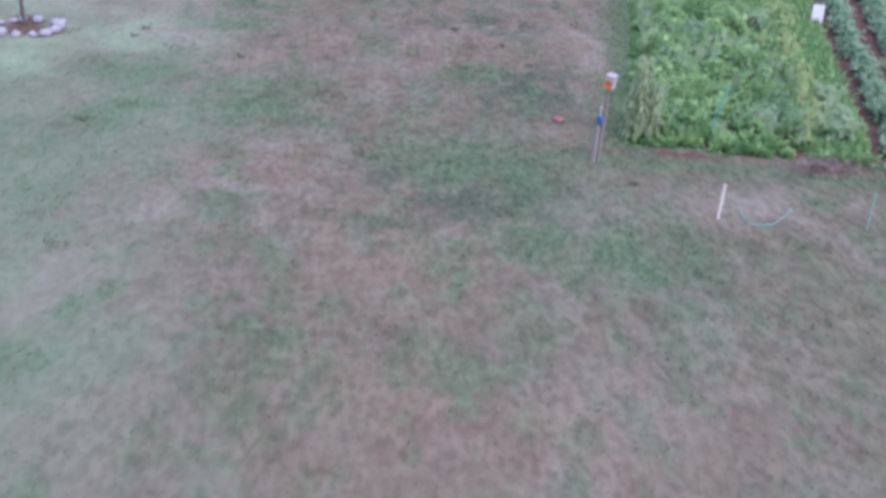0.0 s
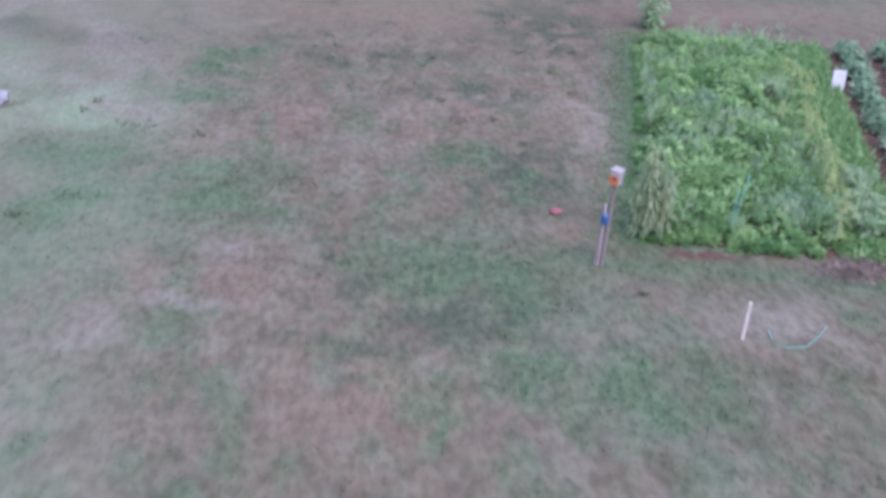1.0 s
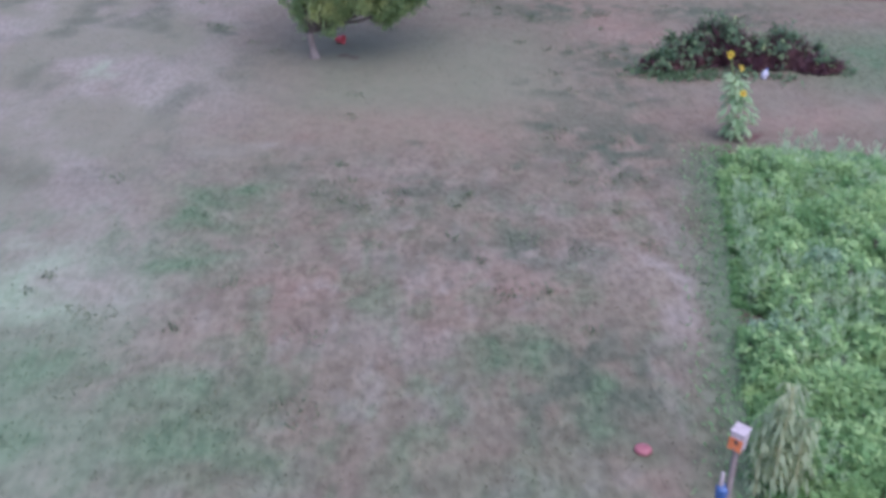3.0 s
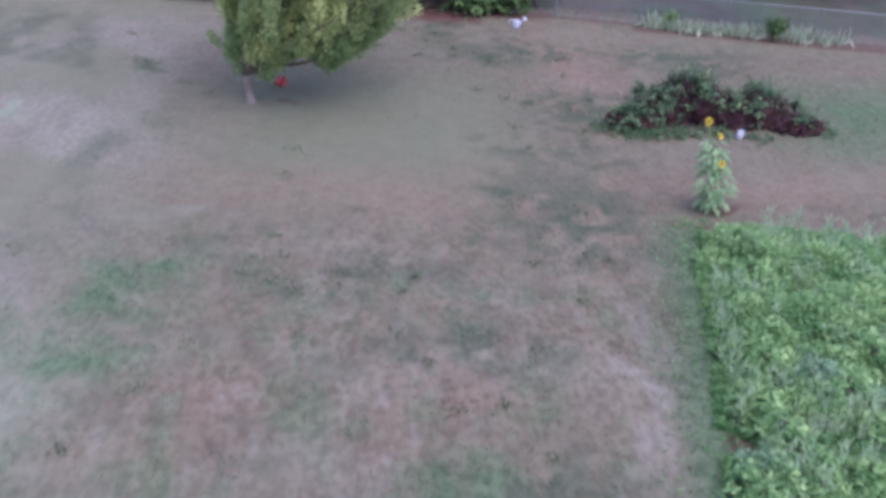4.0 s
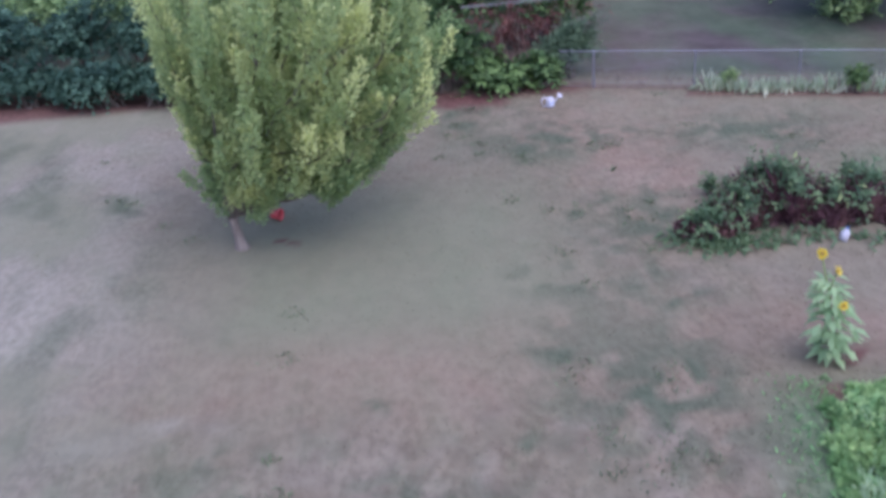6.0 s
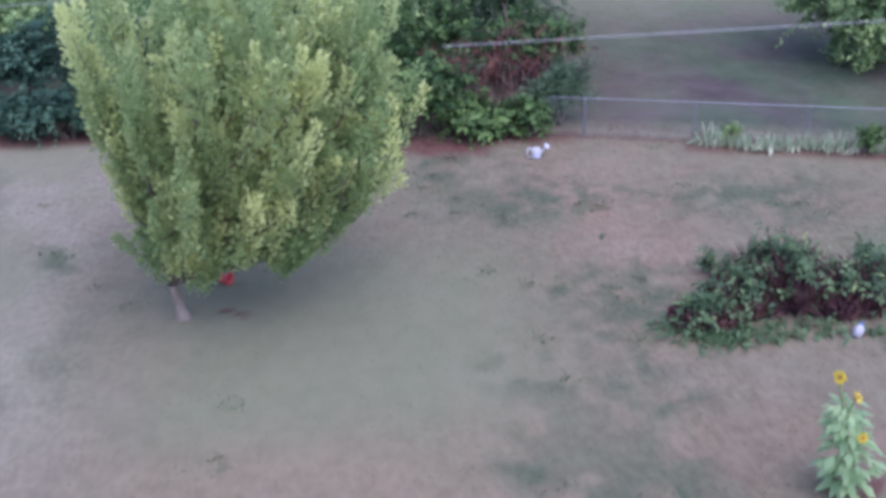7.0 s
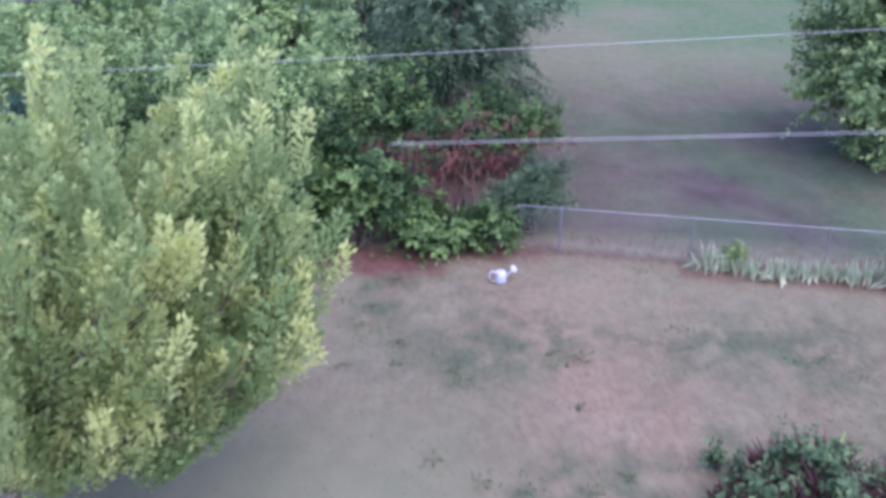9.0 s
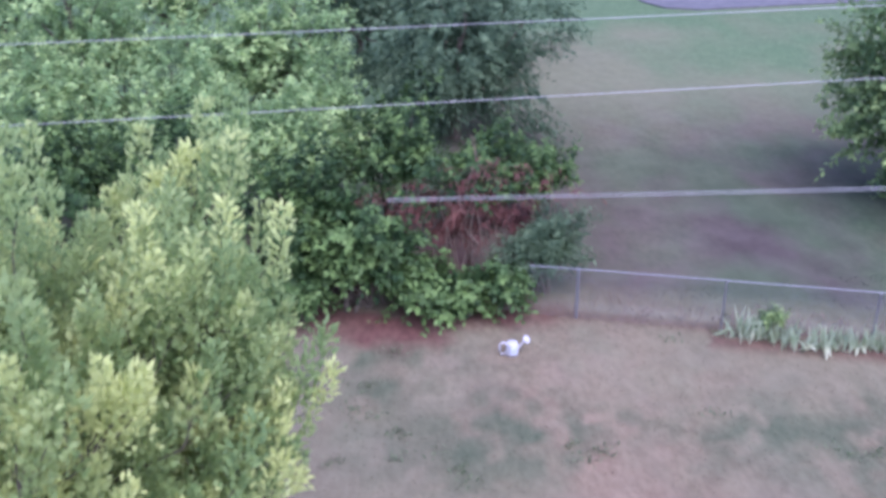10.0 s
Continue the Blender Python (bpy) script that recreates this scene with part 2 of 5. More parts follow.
LEAF_RED = foliage("dark_red_stalk", (0.040, 0.020, 0.028), (0.120, 0.052, 0.066), (0.160, 0.085, 0.072), 0.6, 0.1)
LEAF_IRIS = foliage("iris_leaf", (0.150, 0.225, 0.120), (0.350, 0.440, 0.270), (0.700, 0.715, 0.540), 0.5, 0.5)
LEAF_SUN = foliage("sunflower_leaf", (0.235, 0.365, 0.195), (0.385, 0.525, 0.290), (0.490, 0.610, 0.330), 0.55, 0.5)
STRAW = foliage("straw", (0.16, 0.12, 0.095), (0.29, 0.235, 0.19), (0.27, 0.20, 0.17), 0.5, 0.1)
BARK = worn("grey_bark", (0.125, 0.098, 0.082), (0.260, 0.215, 0.182), 0.95, scale=9, relief=0.8, stretch=(1, 1, 0.3))
BARK_DARK = worn("dark_bark", (0.07, 0.055, 0.045), (0.16, 0.13, 0.105), 0.95, scale=9, relief=0.8, stretch=(1, 1, 0.3))
ZINC = worn("galvanised_steel", (0.20, 0.20, 0.235), (0.29, 0.29, 0.33), 0.45, 0.55, scale=14, relief=0.05)
OLD_CABLE = worn("cable_sheath", (0.33, 0.325, 0.35), (0.43, 0.42, 0.45), 0.5, scale=5, relief=0.05)
CABLE = worn("cable_sheath", (0.27, 0.265, 0.29), (0.36, 0.35, 0.38), 0.5, scale=5, relief=0.05)
TIMBER = worn("weathered_timber", (0.135, 0.105, 0.092), (0.270, 0.222, 0.200), 0.9, scale=8, relief=0.5, stretch=(1, 1, 0.2))
FRESH_WOOD = worn("pale_sawn_wood", (0.60, 0.52, 0.44), (0.80, 0.75, 0.68), 0.75, scale=10, relief=0.3, stretch=(1, 1, 0.2))
ORANGE = worn("orange_paint", (0.42, 0.115, 0.035), (0.58, 0.18, 0.06), 0.6, scale=12)
WHITE = worn("white_plastic", (0.38, 0.37, 0.42), (0.52, 0.505, 0.56), 0.4, scale=7, relief=0.05)
PALE_WOOD = worn("faded_painted_wood", (0.34, 0.285, 0.275), (0.48, 0.415, 0.40), 0.8, scale=9)
WHITE_PAINT = worn("chalky_white_paint", (0.54, 0.52, 0.52), (0.68, 0.66, 0.66), 0.7, scale=9)
BLUE = worn("blue_plastic", (0.035, 0.075, 0.19), (0.055, 0.115, 0.26), 0.4, scale=8, relief=0.05)
PALE_BLUE = worn("pale_blue_plastic", (0.42, 0.46, 0.62), (0.52, 0.55, 0.70), 0.4, scale=8, relief=0.05)
TEAL = worn("teal_coated_steel", (0.16, 0.42, 0.36), (0.26, 0.55, 0.47), 0.45, scale=10, relief=0.05)
RED = worn("red_plastic", (0.42, 0.045, 0.05), (0.55, 0.09, 0.09), 0.45, scale=7, relief=0.05)
FADED_RED = worn("faded_red_plastic", (0.24, 0.075, 0.08), (0.32, 0.12, 0.12), 0.6, scale=7, relief=0.05)
DARK = worn("near_black", (0.03, 0.025, 0.022), (0.06, 0.05, 0.045), 0.9)
STONE = worn("pale_fieldstone", (0.26, 0.245, 0.26), (0.44, 0.415, 0.435), 0.9, scale=4, relief=0.8)
YELLOW = foliage("sunflower_petal", (0.74, 0.50, 0.03), (0.86, 0.66, 0.06), (0.92, 0.74, 0.10), 0.5, 0.5)
SEED = worn("sunflower_disc", (0.26, 0.14, 0.03), (0.40, 0.24, 0.05), 0.9, scale=40, relief=0.8)
STALK = worn("green_stalk", (0.15, 0.22, 0.07), (0.28, 0.33, 0.13), 0.8, scale=15)
DRY_STALK = worn("dry_stalk", (0.36, 0.35, 0.17), (0.50, 0.48, 0.27), 0.85, scale=15)
ASPHALT = worn("asphalt", (0.085, 0.08, 0.095), (0.135, 0.125, 0.145), 0.9, scale=1.5, relief=0.3)

# ---------------------------------------------------------------- ground: one sheet to the horizon
GREEN = [
    (-5.2, 23.1, 2.0, 1.7), (-1.9, 23.1, 2.0, 1.3), (2.6, 20.9, 2.4, 2.0), (-4.8, 13.4, 0.9, 1.4), (-4.5, 15.4, 0.5, 0.8), (6.0, 16.5, 1.7, 1.7), (2.1, 15.7, 0.6, 0.6),
    (-1.1, 13.9, 1.0, 0.5), (-5.2, 25.7, 1.6, 1.9), (-2.3, 24.3, 1.7, 1.3), (3.5, 25.2, 1.4, 1.0), (4.7, 23.6, 0.9, 1.6), (17.3, 40.8, 2.6, 2.6),
    (0.8, 20.9, 1.2, 0.7), (-2.4, 31.3, 1.3, 0.9), (4.4, 19.6, 1.5, 1.9), (3.8, 17.4, 1.2, 1.0), (-2.8, 29.2, 1.3, 1.0), (-1.9, 32.6, 1.4, 0.8),
]
WEEDY_AND_SHADED = [
    (1.6, 32.1, 1.9, 0.5), (-0.7, 34.0, 0.75, 0.55), (2.4, 34.4, 0.3, 0.3), (4.5, 33.5, 0.6, 0.4), (6.1, 35.7, 0.7, 0.45), (6.1, 33.9, 0.4, 0.45), (9.1, 37.7, 0.6, 0.5), (4.5, 29.2, 0.6, 0.5),
    (8.3, 41.6, 0.6, 0.9), (7.3, 46.2, 1.35, 1.2), (5.9, 47.9, 0.8, 0.9), (13.9, 45.9, 1.5, 1.3), (10.4, 43.9, 0.4, 0.3), (11.9, 43.4, 0.5, 0.6), (8.5, 42.2, 0.3, 0.4), (6.3, 49.5, 0.9, 0.4),
    # (-3.1, 45.2) is the yard tree's soft shade, put into the ground colour
    (-3.1, 45.2, 0.9, 1.0), (7.6, 40.2, 0.7, 0.9), (8.4, 38.6, 0.8, 0.6), (12.5, 46.4, 0.8, 0.7),
]
# straw-pale spots; the western ones around y 34 also carry painted haze
PALE = [
    (-4.0, 18.9, 0.9, 1.0), (-5.1, 15.8, 0.6, 1.1), (8.3, 18.2, 1.6, 0.9), (-1.5, 21.5, 1.0, 0.5), (-2.6, 19.6, 1.7, 0.5), (-4.5, 36.5, 1.6, 1.6), (-4.6, 28.5, 1.0, 1.1),
    (-7.0, 39.0, 2.2, 3.0), (-5.5, 33.4, 1.2, 1.0), (-3.2, 34.6, 1.5, 1.0), (-1.6, 35.2, 0.9, 0.6), (-8.0, 34.6, 1.6, 1.4), (6.8, 27.3, 0.4, 2.6),
]
WARM = [(1.1, 16.8, 2.6, 2.6), (-1.2, 20.1, 2.6, 1.2), (3.4, 36.2, 6.0, 1.8), (6.6, 28.3, 0.9, 4.6), (-1.2, 26.2, 1.2, 1.0), (-0.7, 27.7, 0.9, 0.9), (2.1, 36.6, 4.2, 1.2), (9.4, 45.5, 1.3, 3.4), (9.9, 48.3, 2.4, 1.6), (5.2, 22.2, 0.8, 0.8), (2.2, 23.0, 0.7, 0.7), (4.0, 27.6, 2.0, 1.4), (10.5, 43.5, 2.0, 1.4), (14.0, 36.0, 4.5, 0.9), (2.5, 11.5, 4.0, 2.2)]
LUSH = [(-6.2, 28.8, 3.0, 1.8), (-4.8, 27.6, 1.6, 1.0), (-8.6, 26.6, 2.4, 1.6), (-9.6, 32.0, 2.4, 3.0), (-6.6, 41.4, 0.6, 1.2)]
SOIL = [(6.4, 51.3, 3.2, 0.9), (2.4, 52.2, 1.8, 0.5), (8.2, 21.0, 0.9, 0.25), (9.7, 20.8, 0.5, 0.2), (-8.4, 28.8, 1.0, 0.6), (10.9, 34.7, 0.4, 0.25), (0.1, 41.8, 0.2, 0.12)]
SPECKS = [(4.6, 49.5, 3.2, 0.8), (7.2, 34.3, 1.8, 3.4), (2.2, 32.0, 3.2, 0.8), (4.2, 29.4, 2.2, 1.3), (9.0, 41.2, 2.4, 1.6), (8.0, 46.6, 3.0, 1.9), (13.4, 46.0, 3.0, 1.8), (7.6, 38.4, 1.8, 1.5), (-0.6, 34.0, 1.2, 0.8), (4.6, 24.6, 1.4, 2.4), (2.0, 19.0, 2.6, 2.0)]
BED = ((6.3, 21.25), (5.4, -1.15), (3.3, 13.0))  # near corner, along the near edge, along the rows
FENCE_AT, FENCE_TO = Vector((10.08, 50.87, 0)), Vector((0.957, -0.289, 0))


def bed_uv(x, y):
    (ox, oy), (ax, ay), (bx, by) = BED
    det = ax * by - ay * bx
    return ((x - ox) * by - (y - oy) * bx) / det, (ax * (y - oy) - ay * (x - ox)) / det


def spots(x, y, rows, seed, soft=0.85):
    wx, wy = x + 2.6 * (fractal(x, y, 2.0, seed) - 0.5), y + 2.6 * (fractal(x, y, 2.0, seed + 9) - 0.5)
    out = np.zeros_like(x)
    for cx, cy, rx, ry in rows:
        d = np.hypot((wx - cx) / rx, (wy - cy) / ry)
        out = np.maximum(out, np.clip((1.25 - d) / soft, 0, 1))
    return out


def cover(x, y):
    """How green, bleached, bare and dark the ground is; how lush, warm, weedy and olive; how smooth its turf."""
    fine = fractal(x, y * 0.55, 0.7, 31)
    calm = 1 - 0.8 * np.clip((y - 30) / 5, 0, 1)
    tufts = np.maximum(np.clip((fractal(x, y * 0.6, 1.1, 51) - 0.55) * 6, 0, 1), 0.8 * np.clip((fractal(x, y * 0.5, 0.5, 57) - 0.58) * 7, 0, 1))
    thatch = np.clip((fractal(x, y * 0.5, 0.7, 87) - 0.56) * 6, 0, 1)
    u, v = bed_uv(x, y)
    along = (x - FENCE_AT.x) * FENCE_TO.x + (y - FENCE_AT.y) * FENCE_TO.y
    away = -(x - FENCE_AT.x) * FENCE_TO.y + (y - FENCE_AT.y) * FENCE_TO.x
    far = np.maximum(np.clip((y - 53) / 3, 0, 1), np.clip((away - 0.3) / 1.5, 0, 1) * (along > -1))
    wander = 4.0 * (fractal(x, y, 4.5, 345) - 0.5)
    # pale western grass, with lens haze also put into the ground colour
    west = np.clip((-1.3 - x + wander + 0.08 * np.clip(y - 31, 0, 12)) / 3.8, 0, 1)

    green = spots(x, y, GREEN, 3) * np.clip(0.35 + 1.1 * fine, 0, 1) * 0.92
    green = np.maximum(green, (tufts * 0.5 + 0.12 * np.clip((28 - y) / 5, 0, 1)) * calm)
    sides = np.clip((31 - y) / 4, 0, 1) * (0.75 * np.clip((-2.6 - x + wander) / 2.5, 0, 1) + 0.3 * np.clip((x - 4.5) / 2.5, 0, 1))
    green = np.maximum(green, sides * np.clip(1.5 * fractal(x, y * 0.7, 1.8, 221) - 0.15, 0, 1))
    strip = 0.8 * np.clip((u + 0.16) / 0.18, 0, 1) * (u < 0.5) * np.clip((v + 0.1) * 9, 0, 1) * np.clip((1.05 - v) * 9, 0, 1)
    green = np.maximum(green, strip)
    green = np.maximum(green, np.clip(1 - np.abs(v + 0.06) / 0.07, 0, 1) * ((u > -0.15) & (u < 2.2)) * 0.8)
    green = np.maximum(green, far * (0.2 + 0.9 * np.clip(fractal(x, y * 0.5, 4.5, 71) * 2 - 0.6, 0, 1) + np.clip((y - 74) / 6, 0, 0.5)))
    green = np.maximum(green, 0.55 * np.clip((x - 13.5) / 2, 0, 1) * np.clip((y - 37.2) / 1.5, 0, 1) * np.clip((45 - y) / 2, 0, 1))

    pale = spots(x, y, PALE, 13, 1.0) * (0.2 + 0.7 * fractal(x, y, 0.7, 15))
    pale = np.maximum(pale, 0.26 * np.clip((fractal(x, y * 0.7, 1.8, 91) - 0.56) * 5, 0, 1) * (0.3 + 0.7 * calm))
    pale = np.maximum(pale, 0.34 * np.clip((fractal(x, y * 0.5, 0.5, 97) - 0.58) * 7, 0, 1) * calm * np.clip((y - 9) / 8, 0.3, 1))
    # western grass is pale, and paler still for the painted haze
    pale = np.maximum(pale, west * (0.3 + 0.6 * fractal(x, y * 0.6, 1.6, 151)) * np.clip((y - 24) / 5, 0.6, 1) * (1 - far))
    bleached = np.clip(spots(x, y, PALE, 13, 0.8), 0, 1)
    green = green * (1 - 0.75 * bleached)

    soil = np.maximum(spots(x, y, SOIL, 23, 0.6) * (0.7 + 0.4 * fine), 0.16 * thatch * calm * np.clip((52 - y) / 3, 0, 1))
    inside = (u > 0.09) & (u < 2.15) & (v > 0.015) & (v < 1.0)
    soil = np.where(inside, np.maximum(soil, 0.75), soil)
    soil = np.maximum(soil, np.clip(1 - np.abs(away - 0.1) / 0.28, 0, 1) * (along > -1) * 0.7 * (0.4 + 0.8 * fine))
    pale = np.maximum(pale, np.clip(1 - np.abs(away - 0.55) / 0.35, 0, 1) * (along > -1) * 0.4)
    soil = np.maximum(soil, np.clip(1 - np.abs(away + 0.45) / 0.5, 0, 1) * (along > 2.8) * 0.8)
    # beyond the fence the turf is redder and darker nearer the yard
    soil = np.maximum(soil, far * (0.45 * np.clip(fractal(x, y * 0.5, 3.5, 73) * 3 - 1.2, 0, 1)) * np.clip((62 - y) / 5, 0.0, 1))
    dark_far = np.clip((away - 0.3) / 1.5, 0, 1) * far * (0.4 + 0.6 * fractal(x, y * 0.4, 5.0, 75)) * np.clip((68 - y) / 8, 0.1, 1)
    thicket = np.clip((y - 52.4) / 0.6, 0, 1) * np.clip((8.6 + 0.05 * (y - 51) - x) / 0.8, 0, 1)
    soil = np.maximum(soil * (1 - thicket), thicket * 0.9 * np.clip((57 - y) / 2, 0, 1))
    green = np.maximum(green, thicket * np.clip((y - 55) / 2, 0, 1))

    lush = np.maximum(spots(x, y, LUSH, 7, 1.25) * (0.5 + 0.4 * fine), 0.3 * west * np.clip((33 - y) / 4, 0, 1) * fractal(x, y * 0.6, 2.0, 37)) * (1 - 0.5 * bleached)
    warm = spots(x, y, WARM, 17, 0.9) * (0.35 + 0.6 * fractal(x, y * 0.6, 1.2, 19))
    weedy = spots(x, y, WEEDY_AND_SHADED, 5, 1.1) * np.clip(6.0 * (0.35 * fractal(x, y * 0.7, 1.1, 29) + 0.65 * lattice(x, y * 0.8, 0.4, 33)) - 2.3, 0, 0.9)
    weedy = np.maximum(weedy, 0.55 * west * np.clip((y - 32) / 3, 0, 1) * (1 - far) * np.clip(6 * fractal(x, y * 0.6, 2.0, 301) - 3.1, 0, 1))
    mottle = 0.6 * lattice(x, y * 0.75, 0.34, 335) + 0.2 * lattice(x, y * 0.75, 0.7, 337) + 0.2 * fractal(x, y, 1.6, 339)
    weedy = np.maximum(weedy, spots(x, y, SPECKS, 25, 1.2) * np.clip(7.0 * mottle - 3.1, 0, 0.95))
    olive = np.exp(-((x - 2.9) / 4.3) ** 4 - ((y - 40.9) / 4.3) ** 4) + 0.35 * np.exp(-((x + 3.2) / 2.6) ** 2 - ((y - 41.0) / 3.4) ** 2)
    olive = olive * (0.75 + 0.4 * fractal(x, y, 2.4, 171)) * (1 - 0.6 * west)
    # cloudy grey-green drifts over the tan turf beyond the garden
    drift = np.clip(4.5 * fractal(x, y * 0.7, 2.6, 331) - 1.9, 0, 1) * np.clip((y - 28) / 4, 0, 1) * (1 - far)
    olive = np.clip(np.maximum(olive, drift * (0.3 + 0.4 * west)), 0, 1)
    olive = np.maximum(olive, 0.75 * far * np.clip((y - 61) / 5, 0, 1) * (0.5 + 0.7 * fractal(x, y * 0.5, 5.0, 341)))
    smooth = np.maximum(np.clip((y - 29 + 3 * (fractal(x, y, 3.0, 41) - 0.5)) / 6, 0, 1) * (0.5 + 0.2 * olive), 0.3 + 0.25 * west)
    return np.clip(np.stack([green, pale, soil, dark_far, lush, warm, weedy, olive, smooth, 0 * x, 0 * x, 0 * x], -1), 0, 1)


def relief(x, y):
    near = np.clip((120 - np.hypot(x - 4, y - 40)) / 40, 0, 1)
    return near * (0.09 * (fractal(x, y, 7.0, 41) - 0.5) + 0.035 * (fractal(x, y, 0.6, 43) - 0.5))


def add_cover(me, x, y):
    c = cover(x, y).astype(np.float32)
    for name, k in (("cover", 0), ("tone", 4), ("turf", 8)):
        me.color_attributes.new(name, "FLOAT_COLOR", "POINT").data.foreach_set("color", np.ascontiguousarray(c[:, k:k + 4]).ravel())


gx = np.concatenate([-np.geomspace(1500, 14, 30), np.arange(-13.8, 27, 0.16), np.geomspace(27.2, 1500, 30)])
gy = np.concatenate([-np.geomspace(1500, 2, 30), np.arange(0, 82, 0.16), np.geomspace(82.5, 1500, 30)])
X, Y = np.meshgrid(gx, gy)
X, Y = X.ravel(), Y.ravel()
i, j = np.meshgrid(np.arange(len(gx) - 1), np.arange(len(gy) - 1))
c00 = (j * len(gx) + i).ravel()
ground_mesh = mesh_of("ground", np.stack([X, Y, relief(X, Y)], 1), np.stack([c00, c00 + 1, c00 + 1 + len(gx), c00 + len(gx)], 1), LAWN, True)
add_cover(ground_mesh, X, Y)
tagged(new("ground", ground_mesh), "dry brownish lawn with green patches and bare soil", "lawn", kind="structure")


def height(x, y):
    return float(relief(np.array([float(x)]), np.array([float(y)]))[0])


# short grass over the lawn
n = 190000
bx, by = rng.uniform(-10, 18, n), rng.uniform(8.5, 52, n)
cov = cover(bx, by)
u, v = bed_uv(bx, by)
tall = 0.035 + 0.05 * cov[:, 0] + 0.02 * rng.random(n)
keep = (cov[:, 2] < 0.6) & ~((u > 0) & (u < 2.3) & (v > 0) & (v < 1)) & (rng.random(n) < (0.55 + 0.45 * cov[:, 0]) * (1 - 0.8 * cov[:, 8]))
bx, by, tall = bx[keep], by[keep], tall[keep]
n = len(bx)
lean = np.stack([rng.normal(0, 0.7, n), rng.normal(0, 0.7, n), np.ones(n)], 1)
gv, gq = leaves(np.stack([bx, by, relief(bx, by) - 0.005], 1), lean, rng.normal(0, 1, (n, 3)), tall, rng.uniform(0.012, 0.024, n), 0.0)
grass_mesh = mesh_of("lawn_grass", gv, gq, BLADE)
add_cover(grass_mesh, np.repeat(bx, 4), np.repeat(by, 4))
tagged(new("lawn_grass", grass_mesh), "short dry lawn grass with greener tufts", "grass", kind="stuff")

# darker weed tufts in the lawn
n = 1100
tx, ty = rng.uniform(-6, 17, n), rng.uniform(14, 50.5, n)
u, v = bed_uv(tx, ty)
odds = 0.36 * np.clip((fractal(tx, ty, 3.5, 131) - 0.42) * 4, 0, 1) * np.where(ty > 31, 0.3, np.clip((ty - 14) / 12, 0.25, 0.8)) + 0.7 * np.maximum(spots(tx, ty, WEEDY_AND_SHADED, 5), spots(tx, ty, SPECKS, 25, 1.2) * (ty > 28)) * (cover(tx, ty)[:, 2] < 0.5)
keep = (rng.random(n) < odds) & ~((u > -0.1) & (u < 2.3) & (v > -0.05) & (v < 1.02))
tx, ty = tx[keep], ty[keep]
k = np.repeat(np.arange(len(tx)), 26)
m = len(k)
wide = rng.uniform(0.06, 0.22, len(tx))[k]
at = np.stack([tx[k] + rng.normal(0, 1, m) * wide, ty[k] + rng.normal(0, 1, m) * wide, relief(tx, ty)[k]], 1)
v, q = leaves(at, rng.normal(0, 0.8, (m, 3)) + np.array([0, 0, 0.8]), rng.normal(0, 0.5, (m, 3)) + np.array([0, 0, 1]), rng.uniform(0.06, 0.15, m), rng.uniform(0.02, 0.045, m))
tagged(new("lawn_weeds", mesh_of("lawn_weeds", v, q, LEAF_TUFT)), "scattered dark green weed tufts in the lawn", "weeds", kind="stuff")

# the road beyond the far lawn
bm = bmesh.new()
corner = [(19.9, 90), (19.8, 81.5), (20.0, 79.6), (20.7, 78.3), (22.0, 77.8), (27, 78.2), (60, 80.5), (400, 95), (400, 130), (60, 100), (24, 96)]
top = [bm.verts.new((x, y, 0.06)) for x, y in corner]
bm.faces.new(top)
ext = bmesh.ops.extrude_face_region(bm, geom=bm.faces[:])
bmesh.ops.translate(bm, vec=(0, 0, -0.12), verts=[g for g in ext["geom"] if isinstance(g, bmesh.types.BMVert)])
bmesh.ops.recalc_face_normals(bm, faces=bm.faces[:])
me = bpy.data.meshes.new("road")
bm.to_mesh(me)
bm.free()
me.materials.append(ASPHALT)
tagged(new("road", me), "grey asphalt drive beyond the far lawn", "road", kind="structure")


# ---------------------------------------------------------------- shrubs and trees
def leafy(name, v, q, pallid, leaf):
    """A mesh of leaves that stores how pale each leaf is."""
    me = mesh_of(name, v, q, leaf)
    me.attributes.new("pallid", "FLOAT", "POINT").data.foreach_set("value", np.repeat(np.clip(pallid, 0, 1), 4).astype(np.float32))
    return me


